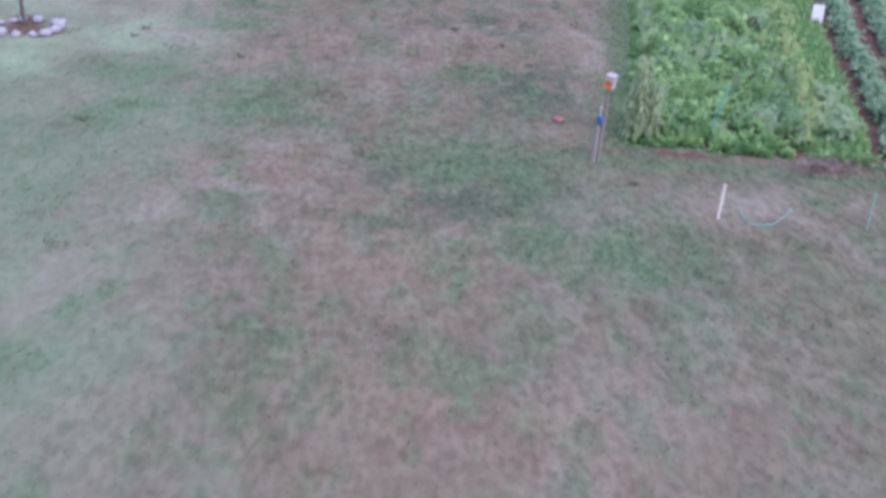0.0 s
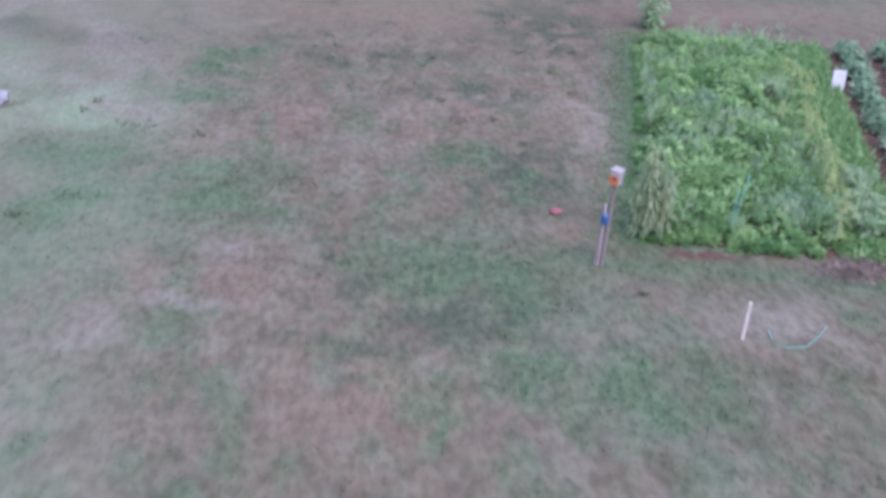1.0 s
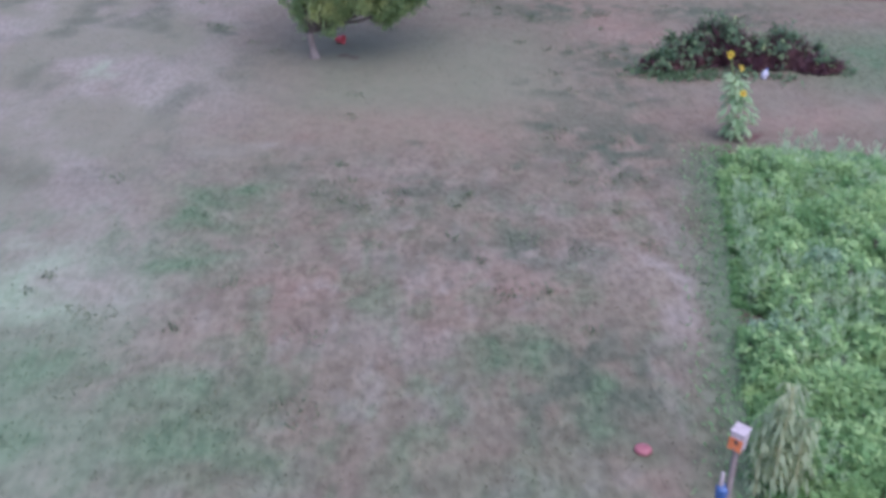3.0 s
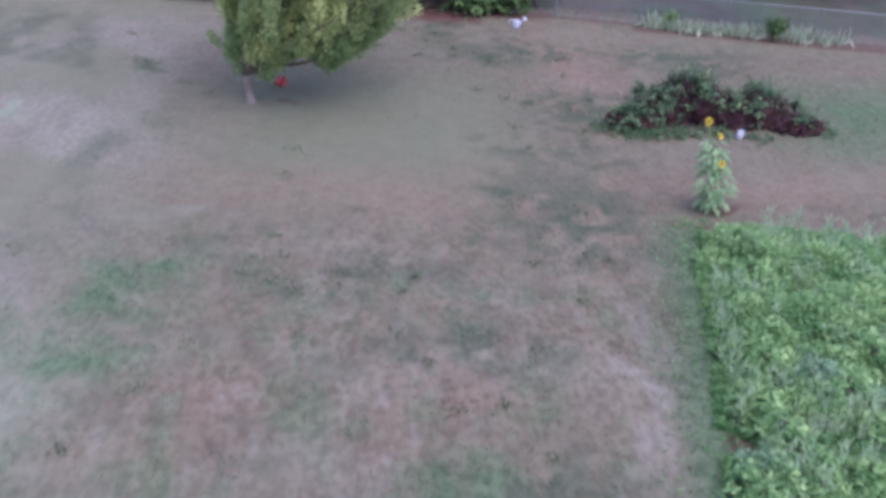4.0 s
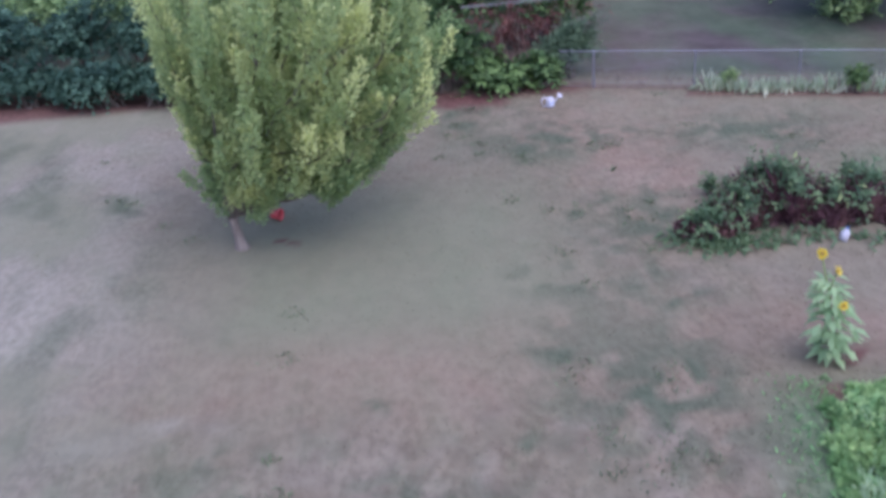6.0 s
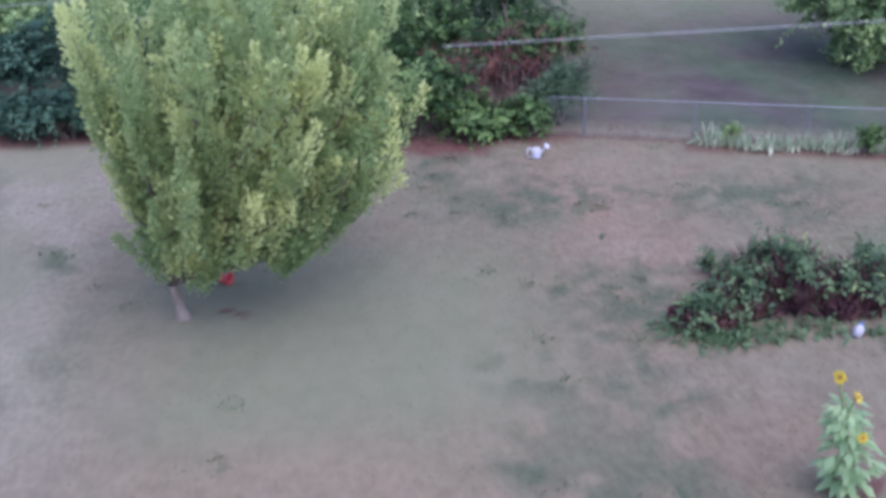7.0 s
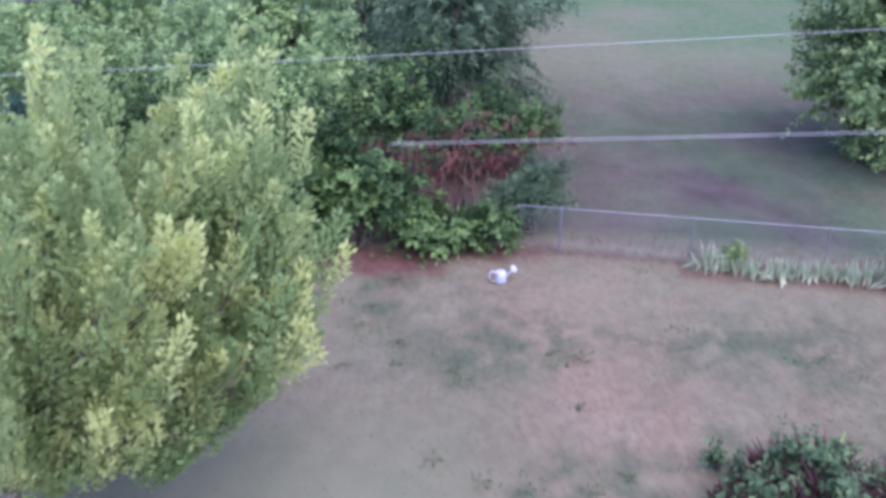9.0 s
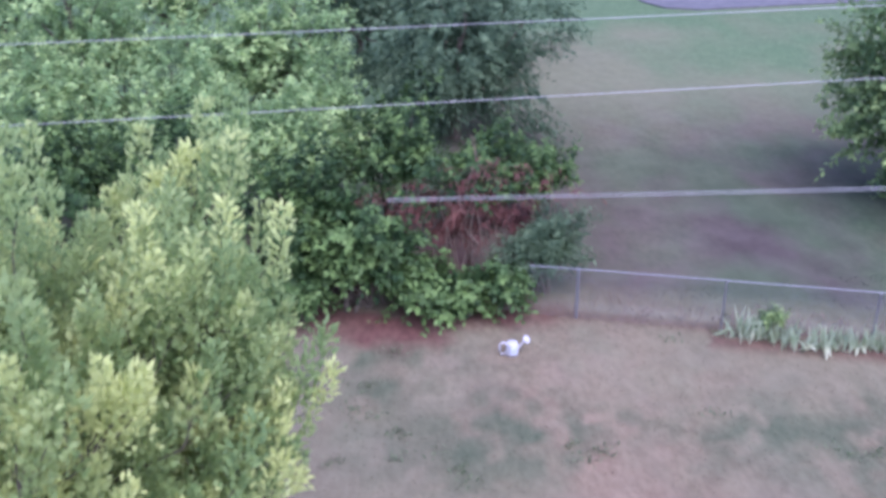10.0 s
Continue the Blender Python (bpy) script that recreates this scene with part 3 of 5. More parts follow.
def crown(c, r, lobes, count, length, width, droop=0.0, low=-0.35, fill=0.18, per=13, spray=1.0):
    """Leafy sprays that grow out of an uneven, lobed ellipsoid at c with radii r: verts, quads, the leaves' paleness
    and the lobes' centres.
    """
    c, r = np.array(c, float), np.array(r, float)
    lobe = unit(rng.normal(0, 1, (lobes, 3)))
    lobe[:, 2] = np.where(lobe[:, 2] < low, -lobe[:, 2] * 0.6, lobe[:, 2])
    lift, lobe_tone = rng.uniform(0.7, 1.08, lobes), rng.random(lobes)
    n = max(4, count // per)
    d = unit(rng.normal(0, 1, (n, 3)))
    d[:, 2] = np.where(d[:, 2] < low, -d[:, 2] * 0.6, d[:, 2])
    near = np.clip(d @ lobe.T, 0, 1) ** (3.0 + lobes * 0.6)
    bulge = 0.34 + 0.66 * (near * lift).max(1)
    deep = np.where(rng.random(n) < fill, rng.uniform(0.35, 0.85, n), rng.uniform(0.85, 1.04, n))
    reach = length * spray * rng.uniform(1.8, 4.0, n)
    way = unit(d * 0.8 + np.array([0, 0, 0.55]) + rng.normal(0, 0.35, (n, 3)))
    root = c + d * r * (bulge * deep)[:, None] - way * (reach * 0.5)[:, None]
    k = np.repeat(np.arange(n), per)
    f = np.tile(np.linspace(0.08, 1.0, per), n) + rng.normal(0, 0.03, n * per)
    m = len(k)
    at = root[k] + way[k] * (f * reach[k])[:, None] - np.array([0, 0, 1.0]) * (f * f * reach[k] * (0.15 + 0.5 * droop))[:, None]
    around = unit(np.cross(way[k], rng.normal(0, 1, (m, 3))))
    along = around * 0.85 + way[k] * 0.6 - np.array([0, 0, 0.2 + 0.7 * droop])
    normal = np.array([0, 0, 0.7]) + d[k] * 0.4 + rng.normal(0, 0.4, (m, 3))
    at[:, 2] = np.maximum(np.abs(at[:, 2]), 0.05)
    size = rng.uniform(0.7, 1.25, m) * (1.12 - 0.35 * f)
    # new tips are paler; deep sprays have inner shade put into their colour
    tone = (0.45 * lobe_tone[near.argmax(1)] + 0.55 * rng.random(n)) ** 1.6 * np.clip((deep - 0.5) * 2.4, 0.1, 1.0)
    pallid = 1.5 * tone[k] * (0.05 + 1.0 * f ** 1.5)
    return (*leaves(at, along, normal, size * length, size * width), pallid, c + lobe * r * (0.55 * lift)[:, None])


def shrub(name, x, y, r, tall, leaf, label, count=5000, length=0.17, width=0.10, lobes=26, bark=BARK_DARK, category="shrub", group="", base=0.0, droop=0.1, stems=9, skirt=False, spray=1.0, per=13):
    if x or y:
        reseed(x, y)
    ob = thing(name, x, y, height(x, y), label, category, group)
    rz = (tall - base) * (0.56 if skirt else 0.46)
    mid = base + (tall - base) * (0.4 if skirt else 0.46)
    v, q, pallid, centre = crown((0, 0, mid), (r[0], r[1], rz), lobes, count, length, width, droop, per=per, spray=spray)
    child("foliage", leafy("foliage", v, q, pallid, leaf), ob)
    paths = [bend((rng.normal(0, 0.12 * r[0]), rng.normal(0, 0.12 * r[1]), -0.05), p, 0.05, 0.012, 0.1, 0.06) for p in centre[:stems]]
    for path in paths:
        child("stem", mesh_of("stem", *tubes([path], 5), bark, True), ob)
    return ob


def yard_tree(x, y):
    """A broad vase-shaped tree with many upright leafy shoots."""
    reseed(x, y)
    ob = thing("yard_tree", x, y, height(x, y), "broad leafy tree with yellow-green upright shoots on the lawn", "tree")
    zs = [1.2, 1.8, 2.5, 3.1, 3.8, 4.6, 5.8, 7.2]
    west, east = [0.0, -0.2, -0.45, -0.6, -0.8, -1.0, -1.2, -0.9], [2.8, 3.8, 4.5, 4.2, 4.8, 5.1, 4.95, 4.6]
    fork = (-0.06, 0.0, 0.8)
    child("trunk", mesh_of("trunk", *tubes([[((0.05, 0, -0.06), 0.23), ((0.04, 0, 0.06), 0.15), ((0.01, 0, 0.3), 0.11), ((-0.04, 0, 0.6), 0.1), (fork, 0.115)]], 12), BARK, True), ob, "slim pale grey trunk forking low down")
    ends = []
    while len(ends) < 62:
        inner = len(ends) >= 46
        z = rng.uniform(5.0, 7.2) if inner else rng.uniform(2.1, 7.2)
        lo, hi = np.interp(z, zs, west), np.interp(z, zs, east)
        w = rng.uniform(0, 2 * math.pi)
        f = rng.uniform(0.1, 0.7) if inner else rng.uniform(0.9, 1.06)
        rad = (hi - lo) / 2
        end = np.array(((hi + lo) / 2 + f * rad * math.cos(w), 0.15 + f * rad * min(1.0, 0.3 + 0.21 * z) * math.sin(w), z))
        if end[0] > 3.6 and 2.6 < z < 3.4 and rng.random() < 0.7:
            continue
        if all(np.linalg.norm(end - e) > 0.56 for e in ends):
            ends.append(end)
    # low boughs that spread over the lawn
    ends += [np.array(p) for p in ((2.7, 0.0, 1.6), (3.1, 0.4, 1.75), (3.8, 0.1, 2.4), (4.3, 0.3, 2.6), (4.0, 0.7, 2.5), (3.0, -0.2, 1.7), (4.4, 0.0, 2.7), (2.9, 0.2, 2.4), (3.3, -0.2, 2.55), (0.7, 0.2, 2.2), (1.2, 0.1, 2.4), (0.3, -1.2, 2.9), (0.8, -1.3, 2.7), (1.5, -1.5, 2.7), (2.2, -1.3, 2.5), (1.2, -0.8, 2.5), (2.9, -1.0, 2.5), (1.3, -1.5, 3.2), (1.9, -1.6, 3.4), (1.6, -1.1, 2.9), (0.7, -1.4, 3.4), (2.4, -1.7, 3.1), (4.6, -0.9, 3.7), (4.8, -0.4, 4.0), (4.3, -1.1, 3.5))]
    # and a broad fan on the sunny side
    ends += [np.array(p) for p in ((4.9, 0.0, 4.3), (4.8, 0.6, 4.9), (4.9, -0.5, 5.1), (4.7, 0.1, 5.8), (4.4, -0.7, 4.2), (4.5, 0.9, 4.1), (4.2, 0.2, 3.8), (4.2, 0.0, 6.2), (3.8, 0.5, 6.5), (4.4, -0.5, 5.9), (3.5, -0.6, 6.6), (4.5, 0.5, 5.5), (3.9, -0.9, 6.1), (3.0, 0.8, 6.7), (3.2, -1.2, 6.2))]
    root = np.array((0.2, 0.05, 0.05))
    tips, ways, pale_tint = [], [], []
    for e in ends:
        line = e - root
        long = np.linalg.norm(line)
        tone = rng.random()
        for _ in range(int(3 + 1.55 * long)):
            s = rng.uniform(0.42, 0.95) if e[2] > 2.6 else rng.uniform(0.62, 1.0)
            tip = root + line * s + rng.normal(0, 0.16, 3) * (0.6 + 0.5 * s)
            tip[2] += (1.5 if e[2] > 2.6 else 0.2) * s * (1 - s)
            tip[2] = max(tip[2], 1.3 if tip[0] > 2.0 else 1.9 if tip[0] > 1.1 else 1.35)
            tips.append(tip)
            ways.append(unit(line) * 0.6 + np.array((0, 0, 0.7 if e[2] > 2.6 else 0.12)) + rng.normal(0, 0.16, 3))
            # low and eastern boughs get less of the pale tint
            pale_tint.append(2.0 * (0.35 * tone + 0.65 * rng.random()) ** 3.0 - 0.06 * max(0, tip[0] - 2.4) + 0.1 - (0.6 if e[2] < 2.6 else 0.1 if tip[2] < 2.5 else 0.0))
    # short sprouts that hang about the fork
    for f in range(26):
        z = rng.uniform(0.85, 2.0)
        tips.append(np.array((rng.uniform(0.12, 0.25 + 0.75 * z) if f % 3 else rng.uniform(-0.3, -0.12) * z, rng.uniform(-0.05, 0.45), z)))
        ways.append(np.array((rng.normal(0, 0.2), rng.normal(-0.1, 0.2), 0.8)))
        pale_tint.append(0.22 * rng.random())
    tips, ways, pale_tint = np.array(tips), unit(np.array(ways)), np.array(pale_tint)
    # limbs run from the fork along the boughs, with lesser twigs from them
    limbs = []
    for e in ends:
        path = bend(fork, tuple(root + (e - root) * 0.8), 0.042, 0.013, 0.3 if e[2] > 2.6 else 0.05, 0.05, 6)
        limbs.append(path)
        child("limb", mesh_of("limb", *tubes([path], 7), BARK_DARK, True), ob)
    joints = np.array([tuple(p) for path in limbs for p, _ in path[1:]])
    twigs = []
    for t, w in zip(tips, ways):
        near = joints[np.argmin(np.linalg.norm(joints - (t - np.array([0, 0, 0.5])), axis=1))]
        twigs.append(bend(tuple(near), tuple(t), 0.014, 0.007, 0.03, 0.03, 3))
    tagged(child("fine_branching", mesh_of("fine_branching", *tubes(twigs, 4), BARK_DARK, True), ob), kind="stuff")
    per = 150
    k = np.repeat(np.arange(len(tips)), per)
    f = rng.random(len(k)) ** 0.8
    reach = (np.where(tips[:, 2] < 2.2, 0.65, 1.0) * rng.uniform(0.75, 1.5, len(tips)))[k]
    stout = rng.uniform(0.12, 0.25, len(tips))[k]
    around = unit(np.cross(ways[k], rng.normal(0, 1, (len(k), 3))))
    # side sprigs give each shoot a knobbly outline
    knob = 0.75 + 0.5 * np.sin(f * 9.0 + k * 1.7) * np.sin(np.arctan2(around[:, 1], around[:, 0]) * 2 + k)
    at = tips[k] + ways[k] * (f * reach - 0.45)[:, None] + around * (stout * knob * np.sqrt(rng.random(len(k))) * (1.1 - 0.6 * f ** 3))[:, None]
    at[:, 2] = np.maximum(at[:, 2], 0.6)
    along = around * 0.65 + ways[k] * 0.9 + rng.normal(0, 0.25, (len(k), 3))
    normal = ways[k] * 0.45 + around * 0.55 + np.array([0, -0.15, 0.2]) + rng.normal(0, 0.4, (len(k), 3))
    v, q = leaves(at, along, normal, rng.uniform(0.085, 0.145, len(k)), rng.uniform(0.04, 0.066, len(k)))
    # paler towards each shoot's tip
    pallid = pale_tint[k] * (0.3 + 0.95 * f) + rng.normal(0, 0.04, len(k))
    child("crown", leafy("crown", v, q, pallid, LEAF_YARD), ob)
    return ob


yard_tree(-0.41, 42.1)

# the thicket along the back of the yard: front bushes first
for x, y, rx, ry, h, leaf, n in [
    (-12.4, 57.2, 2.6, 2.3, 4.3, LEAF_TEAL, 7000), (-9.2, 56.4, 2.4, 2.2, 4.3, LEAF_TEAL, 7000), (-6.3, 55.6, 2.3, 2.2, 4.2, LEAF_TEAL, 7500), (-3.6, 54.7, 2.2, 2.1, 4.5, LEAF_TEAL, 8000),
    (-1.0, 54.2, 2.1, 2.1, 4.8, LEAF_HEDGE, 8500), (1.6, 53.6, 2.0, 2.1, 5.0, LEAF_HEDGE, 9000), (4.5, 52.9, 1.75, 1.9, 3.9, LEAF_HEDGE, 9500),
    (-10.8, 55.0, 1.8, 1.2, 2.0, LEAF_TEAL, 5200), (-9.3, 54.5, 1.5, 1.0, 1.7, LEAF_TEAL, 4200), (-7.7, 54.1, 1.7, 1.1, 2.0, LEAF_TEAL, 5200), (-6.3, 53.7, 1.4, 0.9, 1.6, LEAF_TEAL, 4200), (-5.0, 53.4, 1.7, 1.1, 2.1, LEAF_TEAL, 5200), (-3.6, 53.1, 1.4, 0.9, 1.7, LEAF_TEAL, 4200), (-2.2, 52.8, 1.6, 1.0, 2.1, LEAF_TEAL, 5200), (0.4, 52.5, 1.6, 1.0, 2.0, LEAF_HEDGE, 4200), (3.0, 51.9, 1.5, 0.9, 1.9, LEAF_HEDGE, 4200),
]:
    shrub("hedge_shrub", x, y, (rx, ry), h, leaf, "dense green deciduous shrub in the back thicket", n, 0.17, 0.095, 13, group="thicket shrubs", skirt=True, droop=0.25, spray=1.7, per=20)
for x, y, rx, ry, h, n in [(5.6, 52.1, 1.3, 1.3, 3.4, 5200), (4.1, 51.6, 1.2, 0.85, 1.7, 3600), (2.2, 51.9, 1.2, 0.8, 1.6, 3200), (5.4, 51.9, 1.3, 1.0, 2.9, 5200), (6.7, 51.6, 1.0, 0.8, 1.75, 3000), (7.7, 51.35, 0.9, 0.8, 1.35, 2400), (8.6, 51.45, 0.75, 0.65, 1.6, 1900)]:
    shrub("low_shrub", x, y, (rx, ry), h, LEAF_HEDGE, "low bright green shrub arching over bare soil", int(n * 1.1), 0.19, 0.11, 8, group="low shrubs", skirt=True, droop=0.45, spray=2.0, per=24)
shrub("feathery_shrub", 9.6, 52.2, (1.2, 0.95), 2.4, LEAF_DARK, "feathery grey-green shrub grown up behind the fence", 8000, 0.19, 0.04, 16, skirt=True, spray=1.4)
for x, y, rx, ry, h in [(-13.5, 61.0, 2.7, 2.3, 4.7), (-10.5, 60.0, 2.7, 2.3, 4.9), (-7.5, 59.2, 2.6, 2.2, 4.8), (-4.6, 58.4, 2.5, 2.2, 5.0), (-1.6, 57.8, 2.5, 2.2, 5.0), (1.3, 57.2, 2.4, 2.1, 5.0), (4.0, 56.2, 2.2, 1.9, 4.6), (6.6, 55.9, 2.0, 1.8, 4.3), (8.7, 55.7, 1.6, 1.5, 3.6), (10.3, 56.2, 1.1, 1.2, 2.8), (-5.8, 62.4, 2.4, 2.1, 5.0), (-9.4, 64.0, 2.5, 2.2, 4.8), (-5.4, 66.0, 2.5, 2.2, 4.9), (-1.4, 65.2, 2.4, 2.1, 4.9), (2.4, 64.2, 2.3, 2.0, 4.7), (-2.2, 61.6, 2.4, 2.1, 5.0), (1.4, 60.8, 2.4, 2.0, 4.9), (4.8, 59.8, 2.1, 1.9, 4.6)]:
    shrub("thicket_shrub", x, y, (rx, ry), h, LEAF_PALE if x < 5 else LEAF_HEDGE, "grey-green overgrown shrub deep in the thicket", 6200, 0.18, 0.085, 12, group="thicket shrubs", skirt=True, stems=6, spray=1.7, per=20)


def dead_vines(x, y):
    ob = thing("dead_vine_tangle", x, y, height(x, y), "tangle of dead reddish-brown vines over shrubs", "vines")
    v, q, _, _ = crown((0.0, -0.1, 1.9), (3.1, 1.0, 2.0), 12, 3300, 0.28, 0.034, 1.0, low=-0.9, fill=0.6)
    child("dead_leaves", mesh_of("dead_leaves", v, q, LEAF_DEAD), ob)
    v, q, pallid, _ = crown((-0.2, -0.15, 2.2), (2.7, 1.05, 1.7), 10, 900, 0.17, 0.085, 0.5, low=-0.5, fill=0.3, per=9, spray=1.5)
    child("greenery", leafy("greenery", v, q, pallid, LEAF_HEDGE), ob, "living green shoots among the dead vines")
    for _ in range(22):
        a = rng.uniform(-1.9, 2.0)
        path = bend((a, rng.uniform(-0.6, 0.6), -0.05), (a + rng.normal(0, 0.4), rng.uniform(-1.1, 0.0), rng.uniform(1.6, 3.6) * (1 - 0.08 * a * a)), 0.02, 0.009, 0.0, 0.1)
        child("bare_stem", mesh_of("bare_stem", *tubes([path], 5), STRAW, True), ob, "pale bare vine stem")
    return ob


dead_vines(8.2, 53.2)


def tall_tree(name, x, y, r, z0, z1, leaf, label, count, length, width, lobes=46, droop=0.5, trunk=0.16, tilt=(0, 0), low=-0.75):
    reseed(x, y)
    ob = thing(name, x, y, height(x, y), label, "tree")
    rz = (z1 - z0) / 2
    v, q, pallid, centre = crown((tilt[0], tilt[1], z0 + rz), (r[0], r[1], rz), lobes, count, length, width, droop, low=low, fill=0.28, per=18, spray=1.5)
    child("crown", leafy("crown", v, q, pallid, leaf), ob)
    top = (tilt[0] * 0.4, tilt[1] * 0.4, z0 + rz * 0.5)
    child("trunk", mesh_of("trunk", *tubes([[((0, 0, -0.1), trunk * 1.4), ((0, 0, 0.2), trunk * 1.05), (top, trunk * 0.75)]], 10), BARK_DARK, True), ob)
    for p in centre[:14]:
        child("limb", mesh_of("limb", *tubes([bend(top, tuple(p), trunk * 0.45, 0.02, 0.15, 0.08, 5)], 6), BARK_DARK, True), ob)
    return ob


tall_tree("willowy_tree", 9.0, 62.5, (4.0, 3.2), -1.4, 6.9, LEAF_DARK, "dark green tree with drooping narrow leaves in the thicket", 24000, 0.24, 0.06, 12, 0.9, low=-1.1)
for x, y, r, h in [(3.5, 64.0, 3.2, 6.0), (-2.5, 65.5, 3.4, 6.0), (-9.0, 66.5, 3.6, 6.2), (-15.5, 67, 3.4, 6.0), (6.5, 70.5, 3.8, 6.5), (0.0, 72.5, 3.8, 6.5), (-7.0, 74.0, 3.8, 6.5), (10.8, 70.0, 2.8, 5.0)]:
    tall_tree("thicket_tree", x, y, (r, r * 0.9), -0.8, h, LEAF_DARK if x > 5 else LEAF_PALE, "dense green tree standing behind the thicket", 8000, 0.22, 0.10, 12, 0.4, low=-1.1)
tall_tree("neighbour_tree", 21.6, 56.5, (4.6, 3.8), -0.9, 8.0, LEAF_FAR, "green tree with yellowing lower boughs beyond the fence", 30000, 0.23, 0.13, 15, 0.4, low=-1.1)

# ---------------------------------------------------------------- chain-link fence and the overhead lines
def fence():
    ob = thing("chain_link_fence", FENCE_AT.x, FENCE_AT.y, 0, "galvanised chain-link fence along the back of the yard", "fence", turn=math.degrees(math.atan2(FENCE_TO.y, FENCE_TO.x)))
    left, right, tall = -1.05, 27.45, 1.15
    s = 0.0
    while s <= right + 0.01:
        r = 0.032 if abs(s) < 0.01 else 0.021
        bm = lathe([(r, -0.1), (r, tall - 0.02), (r * 1.15, tall - 0.02), (r * 1.15, tall + 0.01), (r * 0.6, tall + 0.045)], 10, Matrix.Translation((s, 0, 0)))
        part("post", bm, ZINC, ob, smooth=False)
        s += 3.05
    child("top_rail", mesh_of("top_rail", *tubes([[((left, 0, tall + 0.02), 0.014), ((right, 0, tall + 0.02), 0.014)]], 8), ZINC, True), ob)
    paths, cell = [], 0.085
    k = left - tall
    while k < right:
        for up in (1, -1):
            a, b = (k, 0.04 if up > 0 else -0.04), (k + tall * 0.9, 0.04 if up > 0 else -0.04)
            z0, z1 = (0.03, tall) if up > 0 else (tall, 0.03)
            x0, x1 = max(a[0], left), min(b[0], right)
            if x1 - x0 > 0.05:
                f0, f1 = (x0 - a[0]) / (b[0] - a[0]), (x1 - a[0]) / (b[0] - a[0])
                paths.append([((x0, -0.034 + 0.004 * up, z0 + (z1 - z0) * f0), 0.0022), ((x1, -0.034 + 0.004 * up, z0 + (z1 - z0) * f1), 0.0022)])
        k += cell
    child("wire_mesh", mesh_of("wire_mesh", *tubes(paths, 3), ZINC), ob, "diamond wire mesh")
    return ob


fence()


def overhead_line(at, to, radius, sag, twin=0.0, sheath=OLD_CABLE, start=-40.0):
    """A cable that runs on out of view, or from a start in the foliage."""
    a, b = Vector(at), Vector(to)
    d = (b - a) / (b.x - a.x)
    paths = []
    for off in ((0.0, twin) if twin else (0.0,)):
        path = []
        for x in np.linspace(start, 60, 26):
            p = a + d * (x - a.x)
            f = (x - 15) / 45
            path.append(((x, p.y, p.z + off + sag * (f * f - 0.05)), radius))
        paths.append(path)
    me = mesh_of("overhead_cable", *tubes(paths, 6), sheath, True)
    return tagged(new("overhead_cable", me), "pale grey overhead cable strung above the fence line", "cable", "overhead cables", "structure")


overhead_line((5, 51.56, 2.66), (25, 47.39, 3.94), 0.0075, 0.12, 0.055, CABLE, 6.1)
overhead_line((5, 50.6, 5.0), (25, 47.05, 6.55), 0.008, 0.12)
overhead_line((5, 50.6, 6.48), (25, 47.05, 7.75), 0.008, 0.3)


# ---------------------------------------------------------------- irises along the fence
def sword_clump(name, x, y, count, tall, leaf, label, category, group="", spread=0.3, width=0.07, flop=0.15):
    ob = thing(name, x, y, height(x, y), label, category, group)
    at = np.stack([rng.normal(0, spread * 0.5, count), rng.normal(0, spread * 0.35, count), np.full(count, -0.01)], 1)
    out = unit(np.stack([at[:, 0], at[:, 1] - 0.05, np.zeros(count)], 1) + rng.normal(0, 0.2, (count, 3)))
    floppy = rng.random(count) < flop
    lean = np.where(floppy, rng.uniform(0.5, 1.2, count), rng.uniform(0.03, 0.28, count))
    way = unit(out * lean[:, None] + np.array([0, 0, 1.0]))
    length = tall * rng.uniform(0.6, 1.1, count)
    v, q = leaves(at, way, rng.normal(0, 1, (count, 3)) + np.array([0, -0.6, 0.4]), length, np.full(count, width), 0.1)
    child("leaves", mesh_of("leaves", v, q, leaf), ob)
    # some blades are snapped over and hang to the ground
    m = max(2, count // 8)
    root = at[:m] + way[:m] * (length[:m] * 0.5)[:, None]
    v, q = leaves(root, out[:m] + np.array([0, -0.3, -0.8]), rng.normal(0, 0.4, (m, 3)) + np.array([0, -1, 0.3]), length[:m] * 0.62, np.full(m, width * 1.2), 0.1)
    child("bent_leaves", mesh_of("bent_leaves", v, q, leaf), ob, "bent-over pale blades")
    return ob


for s in (3.45, 3.7, 3.95, 4.2, 4.45, 4.95, 5.2, 5.5, 5.8, 6.1, 6.4, 6.65, 6.95, 7.3, 8.1, 8.5, 8.9, 9.4, 9.9):
    p = FENCE_AT + FENCE_TO * s + Vector((FENCE_TO.y, -FENCE_TO.x, 0)) * (0.2 + 0.35 * rng.random())
    sword_clump("iris_clump", p.x, p.y, int(rng.integers(13, 24)), rng.uniform(0.42, 0.75), LEAF_IRIS, "clump of pale grey-green iris leaves by the fence", "iris", "irises along the fence")
shrub("leafy_weed", 13.95, 49.75, (0.45, 0.35), 0.75, LEAF_FAR, "fresh green leafy weed among the irises", 700, 0.12, 0.06, 8, category="weed", stems=5)
p = FENCE_AT + FENCE_TO * 7.75 + Vector((FENCE_TO.y, -FENCE_TO.x, 0)) * 0.35
shrub("leafy_weed", p.x, p.y, (0.5, 0.4), 1.0, LEAF_HEDGE, "tall green leafy weed among the irises", 1200, 0.12, 0.07, 10, category="weed", stems=5)

